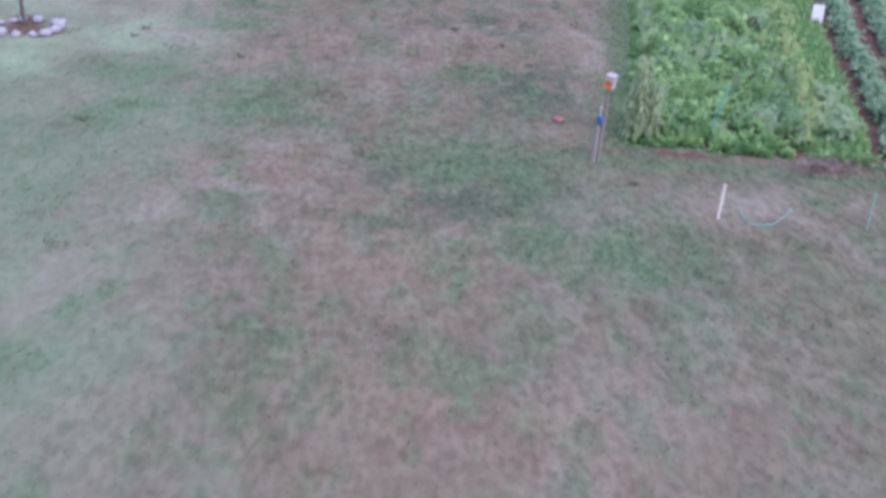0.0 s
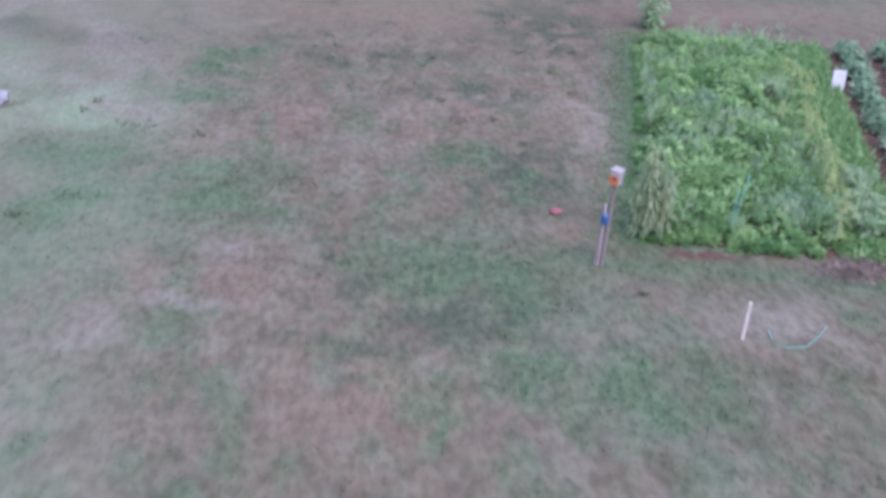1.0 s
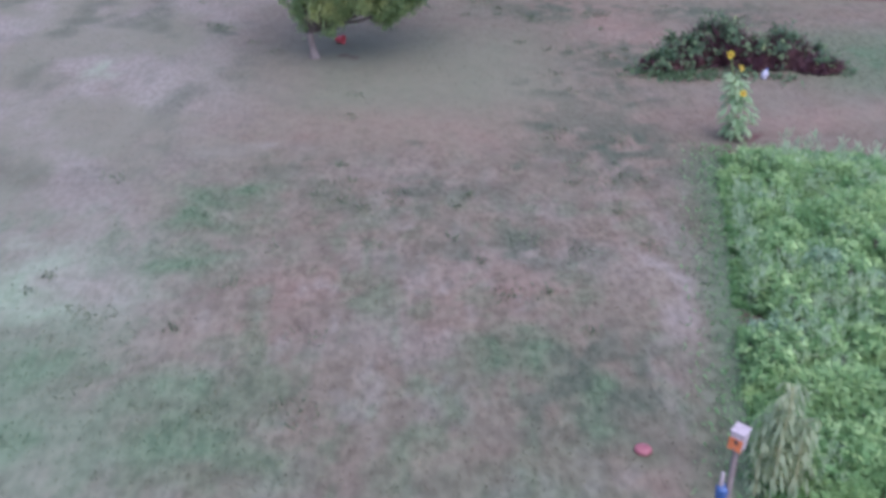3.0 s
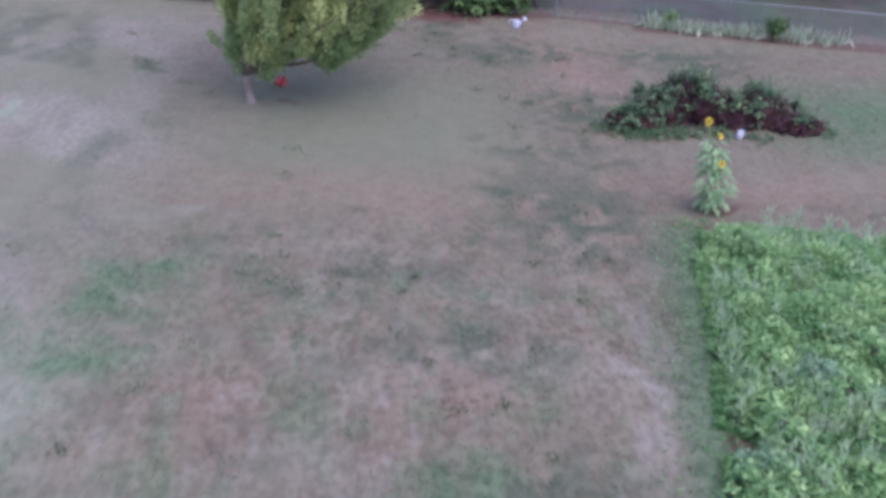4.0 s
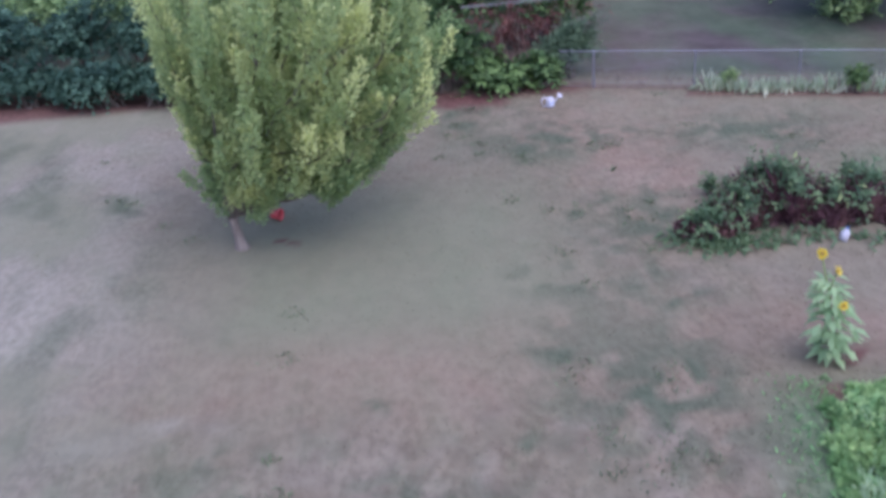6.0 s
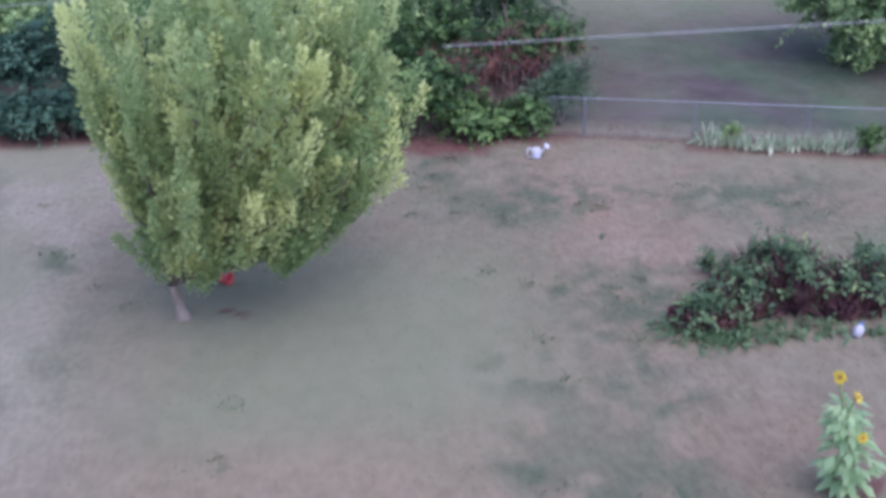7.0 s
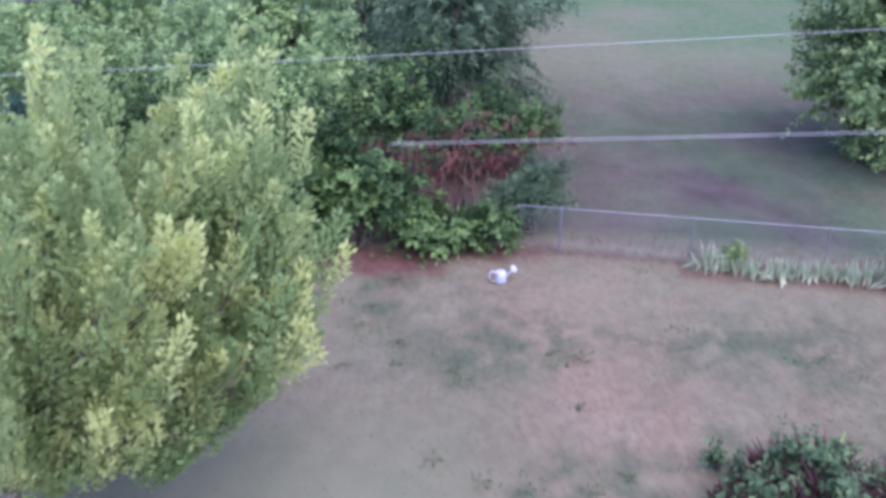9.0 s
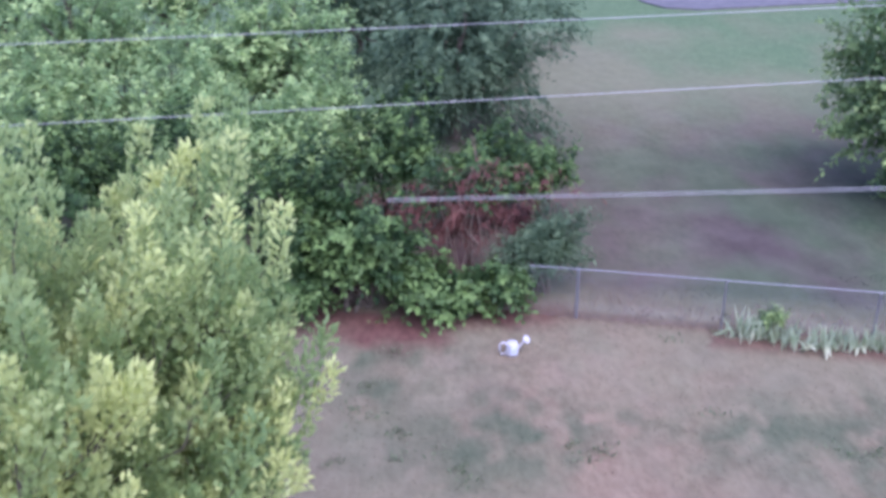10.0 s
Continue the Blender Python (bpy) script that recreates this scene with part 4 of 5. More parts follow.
# dry stalks at the fence's foot
n = 600
s = rng.uniform(0, 14, n)
px = FENCE_AT.x + FENCE_TO.x * s - FENCE_TO.y * rng.normal(0.35, 0.3, n)
py = FENCE_AT.y + FENCE_TO.y * s + FENCE_TO.x * rng.normal(0.35, 0.3, n)
v, q = leaves(np.stack([px, py, np.zeros(n)], 1), rng.normal(0, 0.5, (n, 3)) + np.array([0, 0, 1]), rng.normal(0, 1, (n, 3)), rng.uniform(0.12, 0.4, n), rng.uniform(0.015, 0.03, n))
tagged(new("dry_fence_grass", mesh_of("dry_fence_grass", v, q, STRAW)), "dry straw-coloured grass along the fence", "grass", kind="stuff")


# ---------------------------------------------------------------- watering can by the hedge
def watering_can(x, y, turn):
    ob = thing("watering_can", x, y, height(x, y), "white plastic watering can standing on the lawn", "watering can", turn=turn)
    part("body", lathe([(0.10, 0.0), (0.155, 0.01), (0.165, 0.05), (0.15, 0.30), (0.135, 0.345), (0.06, 0.35)], 20), WHITE, ob, smooth=True)
    part("badge", box(bmesh.new(), (0.17, 0.03, 0.19), pose(0, -0.152, 0.17, 4), 0.008), PALE_BLUE, ob, "pale blue moulded badge")
    spout = child("spout", mesh_of("spout", *tubes([[((0.12, 0, 0.12), 0.04), ((0.24, 0, 0.25), 0.032), ((0.34, 0, 0.35), 0.026)]], 10), WHITE, True), ob)
    m = pose(0.34, 0, 0.35, 38, 30)
    rose = part("rose", lathe([(0.028, 0.0), (0.10, 0.05), (0.115, 0.075), (0.06, 0.09)], 16, m), WHITE, spout, smooth=True)
    child("handle", mesh_of("handle", *tubes([[((-0.12, 0, 0.32), 0.026), ((-0.25, 0, 0.38), 0.03), ((-0.32, 0, 0.34), 0.03), ((-0.33, 0, 0.18), 0.03), ((-0.29, 0, 0.05), 0.03), ((-0.13, 0, 0.05), 0.026)]], 8), WHITE, True), ob)
    return ob


watering_can(8.44, 49.55, 8).scale = (0.8, 0.8, 0.8)


def jug(x, y, turn):
    ob = thing("plastic_jug", x, y, height(x, y), "small white plastic jug standing at the bush bed", "jug", turn=turn)
    m = pose(0, 0, 0.14, 12, 8, 20)
    part("body", lathe([(0.07, -0.14), (0.095, -0.125), (0.10, 0.04), (0.05, 0.11), (0.035, 0.15)], 16, m), WHITE, ob, smooth=True)
    part("cap", lathe([(0.045, 0.15), (0.045, 0.18), (0.03, 0.185)], 12, m), BLUE, ob)
    child("handle", mesh_of("handle", *tubes([[(m @ Vector((0.10, 0, 0.06)), 0.016), (m @ Vector((0.15, 0, 0.03)), 0.016), (m @ Vector((0.15, 0, -0.06)), 0.016), (m @ Vector((0.11, 0, -0.09)), 0.016)]], 7), WHITE, True), ob)
    return ob


jug(12.92, 39.35, 30)


def pot(name, x, y, turn, label):
    ob = thing(name, x, y, height(x, y), label, "flower pot", turn=turn)
    m = pose(0, 0, 0.135, 84, 0, 0)
    part("body", lathe([(0.09, -0.14), (0.095, -0.135), (0.13, 0.11), (0.115, 0.11), (0.08, -0.11)], 18, m), RED, ob, smooth=True)
    part("rim", lathe([(0.133, 0.08), (0.146, 0.085), (0.146, 0.125), (0.118, 0.125), (0.116, 0.08)], 18, m), RED, ob)
    return ob


pot("red_pot", 0.42, 43.5, 60, "red plastic flower pot lying under the tree")
ob = thing("red_disc", 5.28, 22.6, height(5.28, 22.6) + 0.04, "faded red plastic throwing disc on the lawn", "disc")
part("disc", lathe([(0.125, 0.0), (0.135, 0.008), (0.13, 0.025), (0.10, 0.036), (0.0001, 0.038)], 24), FADED_RED, ob, smooth=True)
part("rim", lathe([(0.120, -0.012), (0.139, -0.012), (0.141, 0.004), (0.122, 0.004)], 24), FADED_RED, ob, smooth=True)


# ---------------------------------------------------------------- the sprawling bush bed
def bush(x, y, rx, ry, tall, greens, reds, label):
    ob = thing("sprawling_bush", x, y, height(x, y), label, "bush", "bushes in the bed")
    n = reds
    a = rng.uniform(0, 2 * math.pi, n)
    f = np.sqrt(rng.random(n))
    at = np.stack([rx * f * np.cos(a), ry * 0.95 * f * np.sin(a), tall * rng.uniform(0, 0.35, n) * (1 - 0.6 * f)], 1)
    v, q = leaves(at, rng.normal(0, 0.5, (n, 3)) + np.array([0, -0.15, 0.8]), rng.normal(0, 0.6, (n, 3)) + np.array([0, -0.8, 0.4]), tall * (1 - 0.5 * f ** 3) * rng.uniform(0.3, 0.62, n), rng.uniform(0.04, 0.085, n))
    child("undergrowth", mesh_of("undergrowth", v, q, LEAF_RED), ob, "dark red dying stalks")
    v, q, pallid, centre = crown((0, -0.1 * ry, tall * 0.52), (rx * 1.08, ry * 1.05, tall * 0.62), 9, int(greens * 1.2), 0.18, 0.075, 0.3, low=-0.9, fill=0.5, per=12, spray=1.7)
    child("foliage", leafy("foliage", v, q, pallid, LEAF_BUSH), ob)
    m = max(4, greens // 200)
    at = np.stack([rng.normal(0, 0.5 * rx, m), rng.normal(-0.3, 0.3 * ry, m), rng.uniform(0.1, 0.75 * tall, m)], 1)
    v, q = leaves(at, rng.normal(0, 0.6, (m, 3)) + np.array([0, -0.4, 0.4]), rng.normal(0, 0.5, (m, 3)) + np.array([0, -0.6, 0.8]), rng.uniform(0.14, 0.28, m), rng.uniform(0.05, 0.09, m))
    child("yellow_leaves", mesh_of("yellow_leaves", v, q, LEAF_YELLOW), ob, "yellowing leaves")
    for p in centre[:8]:
        child("stem", mesh_of("stem", *tubes([bend((rng.normal(0, 0.2), rng.normal(0, 0.2), -0.03), tuple(p), 0.02, 0.008, 0.1, 0.05)], 5), BARK_DARK, True), ob)
    return ob


for x, y, rx, ry, h, g, r in [(10.2, 40.35, 0.8, 0.6, 0.75, 800, 900), (11.1, 40.9, 0.75, 0.8, 1.05, 850, 1200), (11.75, 41.5, 0.55, 0.6, 1.5, 520, 500), (12.2, 41.0, 0.65, 0.8, 1.75, 900, 1300), (13.0, 40.7, 0.7, 0.85, 1.1, 600, 1500), (13.7, 40.7, 0.6, 0.8, 1.4, 620, 1200), (14.25, 40.9, 0.5, 0.5, 1.2, 360, 600), (14.8, 39.95, 0.75, 0.5, 0.7, 220, 1000)]:
    bush(x, y, rx, ry, h, g, r, "dark sprawling bush with red stalks and green leaves")
# shoots that flop over the edge of the bed
for x, y, w, n in [(9.45, 39.95, 200, 60), (10.0, 39.75, 250, 90), (10.5, 39.6, 265, 90), (11.0, 39.7, 270, 60), (11.5, 39.75, 275, 36), (12.0, 39.7, 265, 36), (12.5, 39.6, 270, 24), (13.5, 39.35, 285, 36), (15.5, 39.8, 330, 40)]:
    ob = thing("trailing_shoots", x, y, height(x, y), "green trailing shoots lying over the dry lawn", "shoots", "trailing shoots", turn=w)
    at = np.stack([rng.normal(0, 0.22, n), rng.normal(0, 0.22, n), rng.uniform(0.02, 0.22, n)], 1)
    v, q = leaves(at, rng.normal(0, 0.6, (n, 3)) + np.array([0.9, 0, -0.1]), rng.normal(0, 0.4, (n, 3)) + np.array([0, 0, 1]), rng.uniform(0.16, 0.36, n), rng.uniform(0.05, 0.10, n))
    child("leaves", leafy("leaves", v, q, 0.5 * rng.random(n), LEAF_BUSH), ob)
# a few tall shoots behind and beside it
for x, y, h in [(10.9, 42.3, 0.75), (11.15, 42.0, 0.6), (14.2, 41.9, 1.1), (15.1, 41.0, 0.8), (13.0, 42.2, 0.7)]:
    shrub("weed_shoot", x, y, (0.3, 0.25), h, LEAF_BUSH, "small green weed at the edge of the bed", 160, 0.14, 0.06, 5, category="weed", group="weeds round the bed", stems=4)


# ---------------------------------------------------------------- sunflower
def flower_head(parent, at, facing, size):
    m = look(at, Vector(at) + Vector(facing))
    head = part("flower_head", lathe([(0.02, 0.05), (size * 0.3, 0.03), (size * 0.34, 0.0), (size * 0.26, -0.02), (0.001, -0.03)], 16, m), SEED, parent, "brown seed disc")
    n = 26
    w = np.arange(n) * 2 * math.pi / n
    r3 = np.array(m.to_3x3())
    out = np.stack([np.cos(w), np.sin(w), rng.normal(0.0, 0.18, n)], 1) @ r3.T
    v, q = leaves(np.array(at) + out * size * 0.25, out, np.tile(r3[:, 2], (n, 1)), size * rng.uniform(0.5, 0.9, n), size * rng.uniform(0.24, 0.4, n))
    child("petals", mesh_of("petals", v, q, YELLOW), head, "bright yellow petals")
    return head


def sunflower(x, y):
    ob = thing("sunflower", x, y, height(x, y), "tall branching sunflower with three yellow blooms", "sunflower")
    main = [((0, 0, -0.05), 0.03), ((-0.05, 0, 0.6), 0.026), ((-0.16, -0.03, 1.3), 0.022), ((-0.34, -0.08, 1.9), 0.017), ((-0.44, -0.12, 2.25), 0.013)]
    child("stalk", mesh_of("stalk", *tubes([main, bend((-0.2, -0.04, 1.45), (-0.19, -0.24, 1.96), 0.014, 0.009), bend((-0.12, -0.02, 1.05), (-0.12, -0.42, 1.36), 0.014, 0.009)], 8), STALK, True), ob)
    flower_head(ob, (-0.46, -0.18, 2.3), (-1.0, -0.75, 0.35), 0.112)
    flower_head(ob, (-0.19, -0.28, 1.98), (0.8, -0.7, 0.5), 0.105)
    flower_head(ob, (-0.12, -0.48, 1.40), (0.25, -1.0, 0.05), 0.104)
    for k in range(230):
        z = rng.uniform(0.15, 1.8)
        f = z / 2.25
        w = k * 2.4
        o = Vector((math.cos(w), math.sin(w), 0))
        out = rng.uniform(0.0, 0.5) * (1.2 - f) * min(1.0, 0.35 + 1.6 * f)
        base = np.array([[-0.44 * f * f + o.x * out, -0.12 * f * f + o.y * out, z]])
        reach = (0.33 - 0.12 * f) * rng.uniform(0.7, 1.25)
        v, q = leaves(base, np.array([[o.x, o.y, rng.uniform(-0.9, 0.1)]]), np.array([[o.x * 0.5, o.y * 0.5, 1.0]]), [reach], [reach * 0.46], 0.08)
        child("leaf", mesh_of("leaf", v, q, LEAF_SUN), ob)
    return ob


sunflower(10.63, 34.92)


# ---------------------------------------------------------------- garden bed
def bed_point(u, v):
    (ox, oy), (ax, ay), (bx, by) = BED
    return ox + ax * u + bx * v, oy + ay * u + by * v


# the dense green weeds that fill the bed
n = 2600
cv = rng.uniform(0.01, 1.0, n)
cu = rng.uniform(0.07, 0.88, n)
wild = fractal(cu * 5.2, cv * 13.4, 1.3, 61)
keep = wild > 0.3
cu, cv, wild = cu[keep], cv[keep], wild[keep]
cx, cy = bed_point(cu, cv)
size = (0.05 + 1.0 * wild ** 1.5) * (0.35 + 1.2 * lattice(cx, cy, 0.9, 261)) * np.clip(0.14 + 3.6 * np.minimum(cu - 0.05, 0.92 - cu), 0.14, 1) * np.clip(0.5 + 7 * cv, 0.5, 1) * np.clip(0.25 + 6 * (1 - cv), 0.25, 1)
per = 70
k = np.repeat(np.arange(len(cx)), per)
m = len(k)
f = rng.random(m)
out = unit(np.stack([rng.normal(0, 1, m), rng.normal(0, 1, m), np.zeros(m)], 1))
at = np.stack([cx[k], cy[k], size[k] * f * 0.9], 1) + out * (size[k] * rng.uniform(0.0, 0.55, m) * (1.1 - 0.6 * f))[:, None]
along = out * rng.uniform(0.4, 1.3, (m, 1)) + np.array([0, 0, 1.0]) * rng.uniform(-0.2, 1.2, (m, 1))
v, q = leaves(at, along, rng.normal(0, 0.6, (m, 3)) + np.array([0, 0, 1]), rng.uniform(0.09, 0.20, m), rng.uniform(0.022, 0.046, m))
# each clump has its own tint, paler towards its top
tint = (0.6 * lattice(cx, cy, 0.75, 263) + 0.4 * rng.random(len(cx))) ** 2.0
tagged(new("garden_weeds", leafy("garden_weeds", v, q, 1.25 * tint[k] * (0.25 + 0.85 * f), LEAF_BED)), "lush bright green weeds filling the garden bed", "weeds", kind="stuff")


def weed_clump(leaf, length, width, label):
    return shrub("weed_clump", 0, 0, (0.55, 0.5), 0.8, leaf, label, 1000, length, width, 9, category="weed", group="weed clumps in the bed", stems=5, skirt=True)


clumps = [
    weed_clump(LEAF_BED, 0.15, 0.042, "feathery bright green weed clump in the bed"), weed_clump(LEAF_BED, 0.13, 0.05, "leafy bright green weed clump in the bed"),
    weed_clump(LEAF_ROW, 0.14, 0.045, "grey-green weed clump in the bed"), weed_clump(LEAF_PLUME, 0.2, 0.026, "thin yellow-green weed clump in the bed"),
]
placed = set()
for _ in range(190):
    u0, v0 = rng.uniform(0.12, 0.84), rng.uniform(0.05, 0.93)
    x, y = bed_point(u0, v0)
    s = int(rng.choice(4, p=(0.46, 0.34, 0.11, 0.09)))
    m = pose(x, y, height(x, y), 0, 0, rng.uniform(0, 360))
    grow = rng.uniform(0.6, 1.15)
    if s in placed:
        ob = copy_thing(clumps[s], m)
    else:
        ob = clumps[s]
        ob.matrix_basis = m
        placed.add(s)
        continue
    ob.scale = (grow, grow, grow * rng.uniform(0.75, 1.15))
# taller seeding weeds that stand above the rest
n = 460
cu, cv = rng.uniform(0.09, 0.86, n), rng.uniform(0.03, 0.99, n)
cx, cy = bed_point(cu, cv)
keep = fractal(cx, cy, 1.4, 161) > 0.47
cx, cy = cx[keep], cy[keep]
k = np.repeat(np.arange(len(cx)), 26)
m = len(k)
tall = rng.uniform(0.45, 0.85, len(cx))[k]
lean = rng.normal(0, 0.16, (len(cx), 3))[k]
f = rng.random(m)
at = np.stack([cx[k], cy[k], np.zeros(m)], 1) + (lean + np.array([0, 0, 1])) * (tall * (0.25 + 0.7 * f))[:, None] + rng.normal(0, 0.05, (m, 3))
v, q = leaves(at, rng.normal(0, 0.45, (m, 3)) + np.array([0, 0, 1]), rng.normal(0, 1, (m, 3)), rng.uniform(0.12, 0.26, m), rng.uniform(0.014, 0.03, m))
tagged(new("seeding_weeds", mesh_of("seeding_weeds", v, q, LEAF_PLUME)), "pale feathery seeding weeds above the green bed", "weeds", kind="stuff")
# low runners that creep out over the lawn
n = 6000
cu, cv = rng.uniform(-0.12, 0.13, n), rng.uniform(0.0, 1.02, n)
keep = rng.random(n) < (0.06 + 0.7 * np.clip((cu + 0.12) / 0.2, 0, 1) ** 2) * np.clip(0.3 + 1.2 * fractal(cu * 5, cv * 13, 0.8, 267), 0, 1)
cu, cv = cu[keep], cv[keep]
cx, cy = bed_point(cu, cv)
m = len(cx)
v, q = leaves(np.stack([cx, cy, rng.uniform(0.0, 0.08, m)], 1), rng.normal(0, 0.7, (m, 3)) + np.array([0, 0, 0.6]), rng.normal(0, 0.4, (m, 3)) + np.array([0, 0, 1]), rng.uniform(0.06, 0.16, m), rng.uniform(0.02, 0.045, m))
tagged(new("creeping_weeds", leafy("creeping_weeds", v, q, 0.1 * rng.random(m), LEAF_BED)), "low green weeds creeping out of the bed", "weeds", kind="stuff")


# rows of crop beyond the furrows
def crop_plant():
    return shrub("crop_plant", 0, 0, (0.31, 0.4), 0.55, LEAF_ROW, "leafy grey-green crop plant in a garden row", 700, 0.15, 0.055, 11, category="crop plant", group="garden row plants", stems=6)


kinds = [crop_plant() for _ in range(3)]
used = [False, False, False]
for row, u0 in enumerate((1.185, 1.395, 1.605, 1.815, 2.025)):
    for k in range(22):
        v0 = k * 0.0465 + rng.normal(0, 0.006)
        x, y = bed_point(u0 + rng.normal(0, 0.012), v0)
        s = int(rng.integers(0, 3))
        m = pose(x, y, height(x, y), 0, 0, rng.uniform(0, 360))
        if not used[s]:
            kinds[s].matrix_basis = m
            used[s] = True
        else:
            copy_thing(kinds[s], m)
# low weeds on the ridge before the furrow
n = 11000
cv = rng.uniform(0, 0.98, n)
cu = rng.uniform(0.84, 1.06, n) + rng.normal(0, 0.012, n)
cx, cy = bed_point(cu, cv)
v, q = leaves(np.stack([cx, cy, rng.uniform(0.0, 0.2, n)], 1), rng.normal(0, 0.7, (n, 3)) + np.array([0, 0, 0.8]), rng.normal(0, 0.5, (n, 3)) + np.array([0, 0, 1]), rng.uniform(0.12, 0.26, n), rng.uniform(0.03, 0.06, n))
tagged(new("ridge_weeds", leafy("ridge_weeds", v, q, 0.6 * rng.random(n), LEAF_BED)), "green weeds on the ridge beside the furrow", "weeds", kind="stuff")


def tall_stalk(x, y, tall, leaf, stalk, label, count, droop, name="tall_stalk", group="yellowing stalks", reach=0.45):
    ob = thing(name, x, y, height(x, y), label, "garden plant", group, turn=rng.uniform(0, 360))
    top = (rng.normal(0, 0.06), rng.normal(0, 0.06), tall)
    child("stalk", mesh_of("stalk", *tubes([bend((0, 0, -0.04), top, 0.02, 0.008, 0, 0.015)], 7), stalk, True), ob)
    f = rng.uniform(0.12, 1.0, count)
    w = np.arange(count) * 2.4
    out = np.stack([np.cos(w), np.sin(w), np.zeros(count)], 1)
    base = np.array([top]) * f[:, None]
    mid = base + out * reach * 0.45 + np.array([0, 0, 0.10])
    v, q = leaves(base, mid - base, np.array([0, 0, 1.0]) - out * 0.2, np.full(count, reach * 0.55), rng.uniform(0.05, 0.09, count))
    child("leaves", mesh_of("leaves", v, q, leaf), ob)
    v, q = leaves(mid, out * 0.5 + np.array([0, 0, -droop]), out + np.array([0, 0, 0.5]), rng.uniform(0.6, 1.1, count) * reach, rng.uniform(0.035, 0.065, count))
    child("drooping_leaves", mesh_of("drooping_leaves", v, q, leaf), ob)
    return ob


for k in range(15):
    v0 = 0.06 + k * 0.046
    x, y = bed_point(0.80 + rng.normal(0, 0.03), v0)
    tall_stalk(x, y, rng.uniform(0.8, 1.3), LEAF_YELLOW, DRY_STALK, "yellowing tall vegetable plant standing in the bed", 20, 0.7, reach=0.36)
for u0, v0, r, h in [(0.93, 0.08, 0.55, 0.9), (0.92, 0.16, 0.5, 0.8), (0.94, 0.25, 0.45, 0.65)]:
    x, y = bed_point(u0, v0)
    shrub("yellow_green_plant", x, y, (r, r), h, LEAF_PLUME, "bushy pale yellow-green vegetable plant", 1300, 0.15, 0.06, 12, category="garden plant", group="bushy plants", stems=6)
for dx, dy, h in [(-0.02, 0.1, 2.15), (0.34, 0.12, 1.45), (0.2, 0.45, 1.7), (-0.2, 0.25, 1.3), (0.4, 0.4, 1.25), (0.1, 0.2, 1.6)]:
    tall_stalk(6.88 + dx, 21.25 + dy, h, LEAF_WILT, DRY_STALK, "wilting tall plant with pale drooping leaves", 80, 0.8, group="wilting plants", reach=0.27)


# ---------------------------------------------------------------- bird house on its post, and stakes
def bird_house(x, y):
    ob = thing("bird_house_post", x, y, height(x, y), "small orange and white bird house on a leaning post", "bird house")
    part("post", box(bmesh.new(), (0.07, 0.06, 1.78), pose(0.07, 0.07, 0.86, -4, 4, 8), 0.008), TIMBER, ob)
    m = pose(0.13, 0.14, 1.86, -4, 4, -42)
    house = part("box", box(bmesh.new(), (0.19, 0.18, 0.28), m, 0.006), PALE_WOOD, ob, "faded whitish box")
    part("front", box(bmesh.new(), (0.185, 0.014, 0.18), m @ pose(0, -0.098, -0.045), 0.003), ORANGE, house, "orange front board")
    # solid disc; the hole's inner darkness is put into its colour
    part("entrance", lathe([(0.03, 0), (0.032, 0.006), (0.02, 0.008)], 14, m @ pose(0.01, -0.105, 0.0, 90)), DARK, house, "dark disc in place of a round hole")
    part("roof", box(bmesh.new(), (0.21, 0.22, 0.018), m @ pose(0, -0.012, 0.156, 6), 0.004), PALE_WOOD, house)
    part("perch", lathe([(0.008, 0), (0.008, 0.06)], 8, m @ pose(0.01, -0.105, -0.085, 90)), TIMBER, house)
    return ob


bird_house(5.76, 20.38)
ob = thing("garden_stake", 5.70, 20.42, height(5.7, 20.42), "pale weathered stake with a blue sleeve beside the post", "stake")
part("rod", box(bmesh.new(), (0.04, 0.035, 1.34), pose(0.03, 0.05, 0.64, -3, 3, 20), 0.005), PALE_WOOD, ob)
part("flange", box(bmesh.new(), (0.09, 0.008, 1.24), pose(0.03, 0.072, 0.60, -3, 3, 20), 0.002), TIMBER, ob)
part("tie", lathe([(0.06, -0.11), (0.09, -0.08), (0.096, 0.07), (0.06, 0.11)], 14, pose(0.075, 0.085, 0.98, -3, 4)), BLUE, ob, "blue plastic sleeve")
ob = thing("short_board", 5.66, 20.44, height(5.6, 20.4), "thin weathered board leaning on the post", "board")
part("board", box(bmesh.new(), (0.08, 0.022, 0.72), pose(0.03, 0.03, 0.35, -6, 6, 10), 0.004), TIMBER, ob)

ob = thing("survey_stake", 7.74, 17.78, height(7.74, 17.78), "pale sawn wooden stake with one orange face", "stake", turn=-38)
part("board", box(bmesh.new(), (0.05, 0.04, 0.84), pose(0, 0, 0.36, 0, 1), 0.004), FRESH_WOOD, ob)
part("painted_face", box(bmesh.new(), (0.006, 0.038, 0.76), pose(-0.029, 0, 0.37, 0, 1), 0.001), ORANGE, ob, "orange painted face")


def teal_stake(x, y, tip, radius=0.014):
    ob = thing("plant_stake", x, y, height(x, y), "thin teal plastic-coated plant stake leaning in the ground", "stake", "teal stakes")
    child("rod", mesh_of("rod", *tubes([[((0, 0, -0.05), radius), (tip, radius)]], 8), TEAL, True), ob)
    t = Vector(tip)
    d = t.normalized()
    child("cap", mesh_of("cap", *tubes([[(t - d * 0.03, radius * 1.5), (t + d * 0.01, radius * 1.4), (t + d * 0.02, radius * 0.5)]], 8), TEAL, True), ob)
    return ob


teal_stake(8.66, 21.40, (0.30, 0.22, 1.32), 0.010)
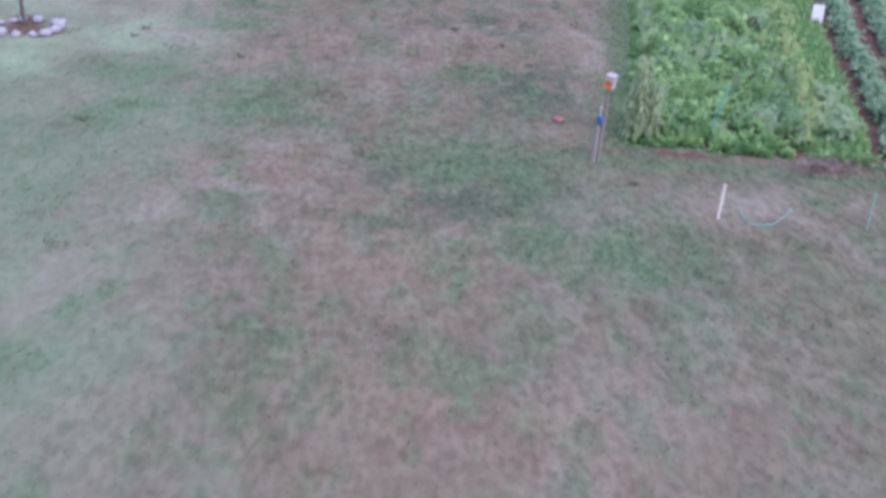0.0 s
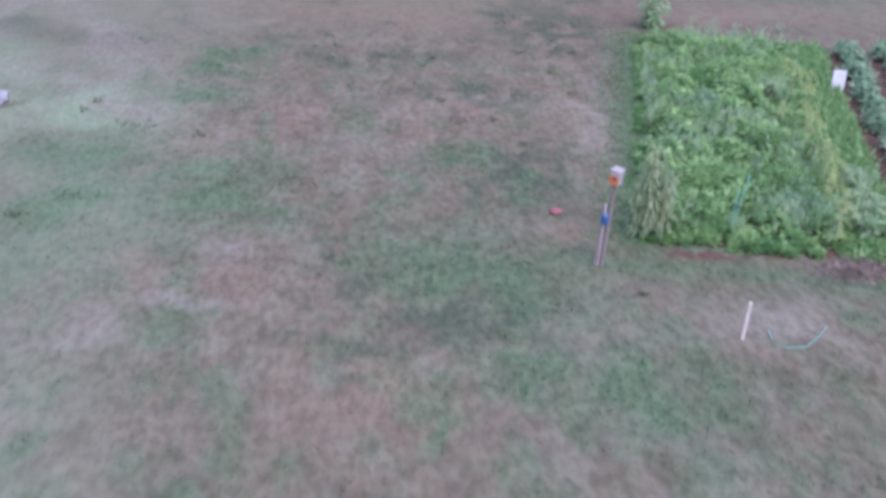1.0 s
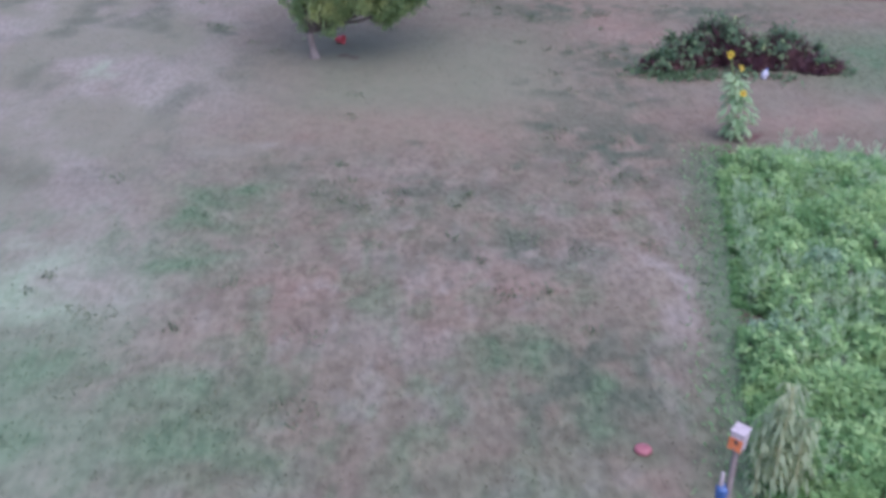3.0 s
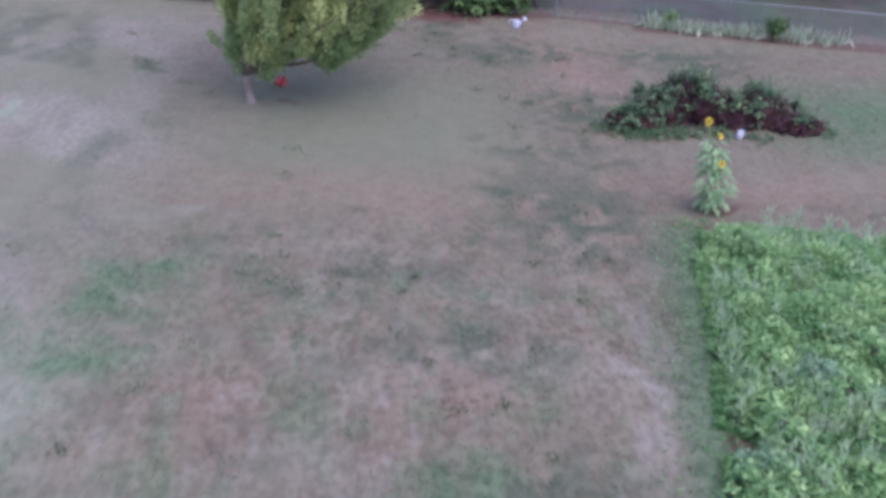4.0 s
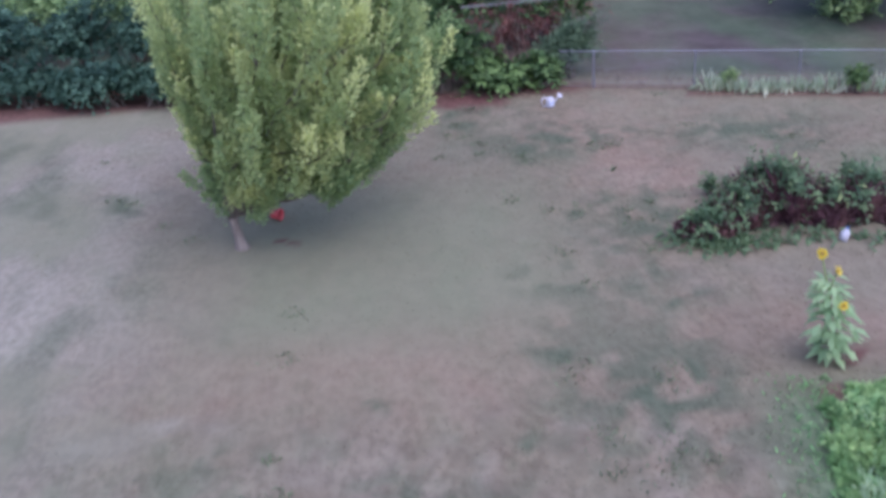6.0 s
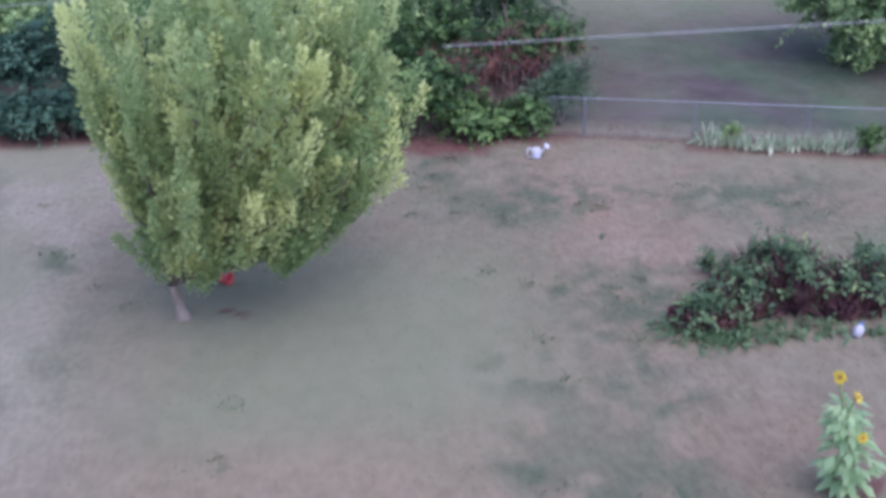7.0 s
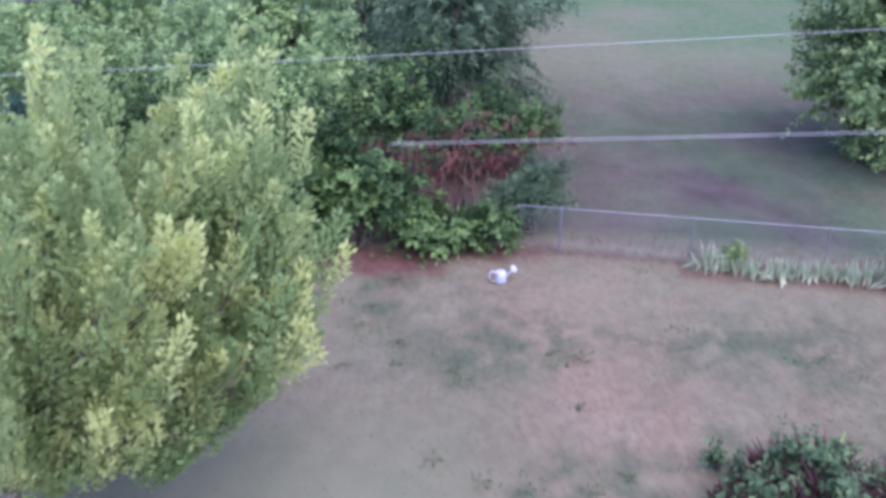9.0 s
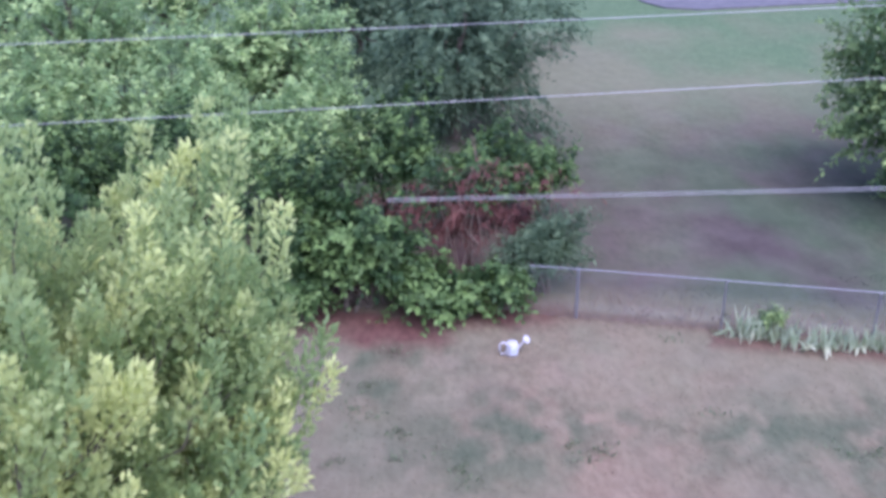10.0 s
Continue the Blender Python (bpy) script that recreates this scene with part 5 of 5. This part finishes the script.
teal_stake(8.64, 21.36, (0.10, 0.15, 1.05), 0.009)

# a thin teal cord that lies in a loop near the wooden stake
bow = [(8.27, 17.95), (8.22, 17.6), (8.4, 17.42), (8.75, 17.42), (9.1, 17.72), (9.38, 18.05)]
path = [((x, y, height(x, y) + 0.05), 0.008) for x, y in bow]
ob = thing("garden_hose", 0, 0, 0, "thin teal garden hose looped on the dry grass", "hose")
child("tube", mesh_of("tube", *tubes([path], 6), TEAL, True), ob)
teal_stake(10.7, 17.3, (0.02, 0.05, 0.75), 0.008)

# white panel in the garden row
ob = thing("garden_sign", 14.34, 29.4, height(14.34, 29.4), "blank white plastic panel on a stake in the garden", "sign", turn=-14)
part("panel", box(bmesh.new(), (0.35, 0.03, 0.60), pose(0, 0, 0.36, -10), 0.012), WHITE_PAINT, ob)
part("stake", box(bmesh.new(), (0.03, 0.03, 0.7), pose(0, 0.04, 0.28, -10), 0.004), TIMBER, ob)
part("edge", box(bmesh.new(), (0.38, 0.02, 0.63), pose(0, 0.026, 0.36, -10), 0.004), DARK, ob, "dark backing board")

# a heap of pulled dry stalks at the end of the bed
ob = thing("straw_heap", 10.9, 20.0, height(10.9, 20.0), "low heap of dry pinkish straw at the bed's end", "straw")
n = 900
at = np.stack([rng.normal(0, 0.5, n), rng.normal(0, 0.22, n), np.zeros(n)], 1)
at[:, 2] = 0.2 * np.exp(-(at[:, 0] ** 2 / 0.4 + at[:, 1] ** 2 / 0.08)) * rng.random(n)
v, q = leaves(at, rng.normal(0, 1, (n, 3)) * np.array([1, 1, 0.35]), rng.normal(0, 0.4, (n, 3)) + np.array([0, 0, 1]), rng.uniform(0.15, 0.45, n), rng.uniform(0.015, 0.03, n))
child("straw", mesh_of("straw", v, q, STRAW), ob)


# ---------------------------------------------------------------- young tree in its ring of stones
def stone(size):
    bm = bmesh.new()
    bmesh.ops.create_icosphere(bm, subdivisions=2, radius=1.0)
    off = Vector(rng.uniform(-9, 9, 3))
    for v in bm.verts:
        v.co *= 0.8 + 0.4 * noise.noise(v.co * 1.1 + off)
        v.co = Vector((v.co.x * size, v.co.y * size * 0.75, v.co.z * size * 0.62))
    return bm


ob = thing("young_tree", -8.6, 29.0, height(-8.6, 29.0), "slim young tree planted in a ring of stones", "tree")
child("trunk", mesh_of("trunk", *tubes([bend((0, 0, -0.05), (0.03, 0, 2.3), 0.055, 0.03, 0, 0.01)], 9), BARK_DARK, True), ob)
v, q, pallid, centre = crown((0, 0, 3.3), (0.9, 0.9, 1.1), 14, 2600, 0.13, 0.08, 0.2)
child("crown", leafy("crown", v, q, pallid, LEAF_DULL), ob)
child("limbs", mesh_of("limbs", *tubes([bend((0.03, 0, 2.2), tuple(p), 0.018, 0.008, 0.05, 0.03) for p in centre], 5), BARK_DARK, True), ob)
for k in range(15):
    w = 2 * math.pi * k / 15 + rng.normal(0, 0.06)
    x, y = -8.5 + 0.95 * math.cos(w), 28.75 + 0.6 * math.sin(w)
    size = rng.uniform(0.15, 0.26)
    ob = part("stone", stone(size), STONE, None, smooth=True)
    ob.matrix_world = pose(x, y, height(x, y) + size * 0.38, 0, 0, rng.uniform(0, 360))
    tagged(ob, "pale rounded fieldstone in a ring round the tree", "stone", "ring of stones")
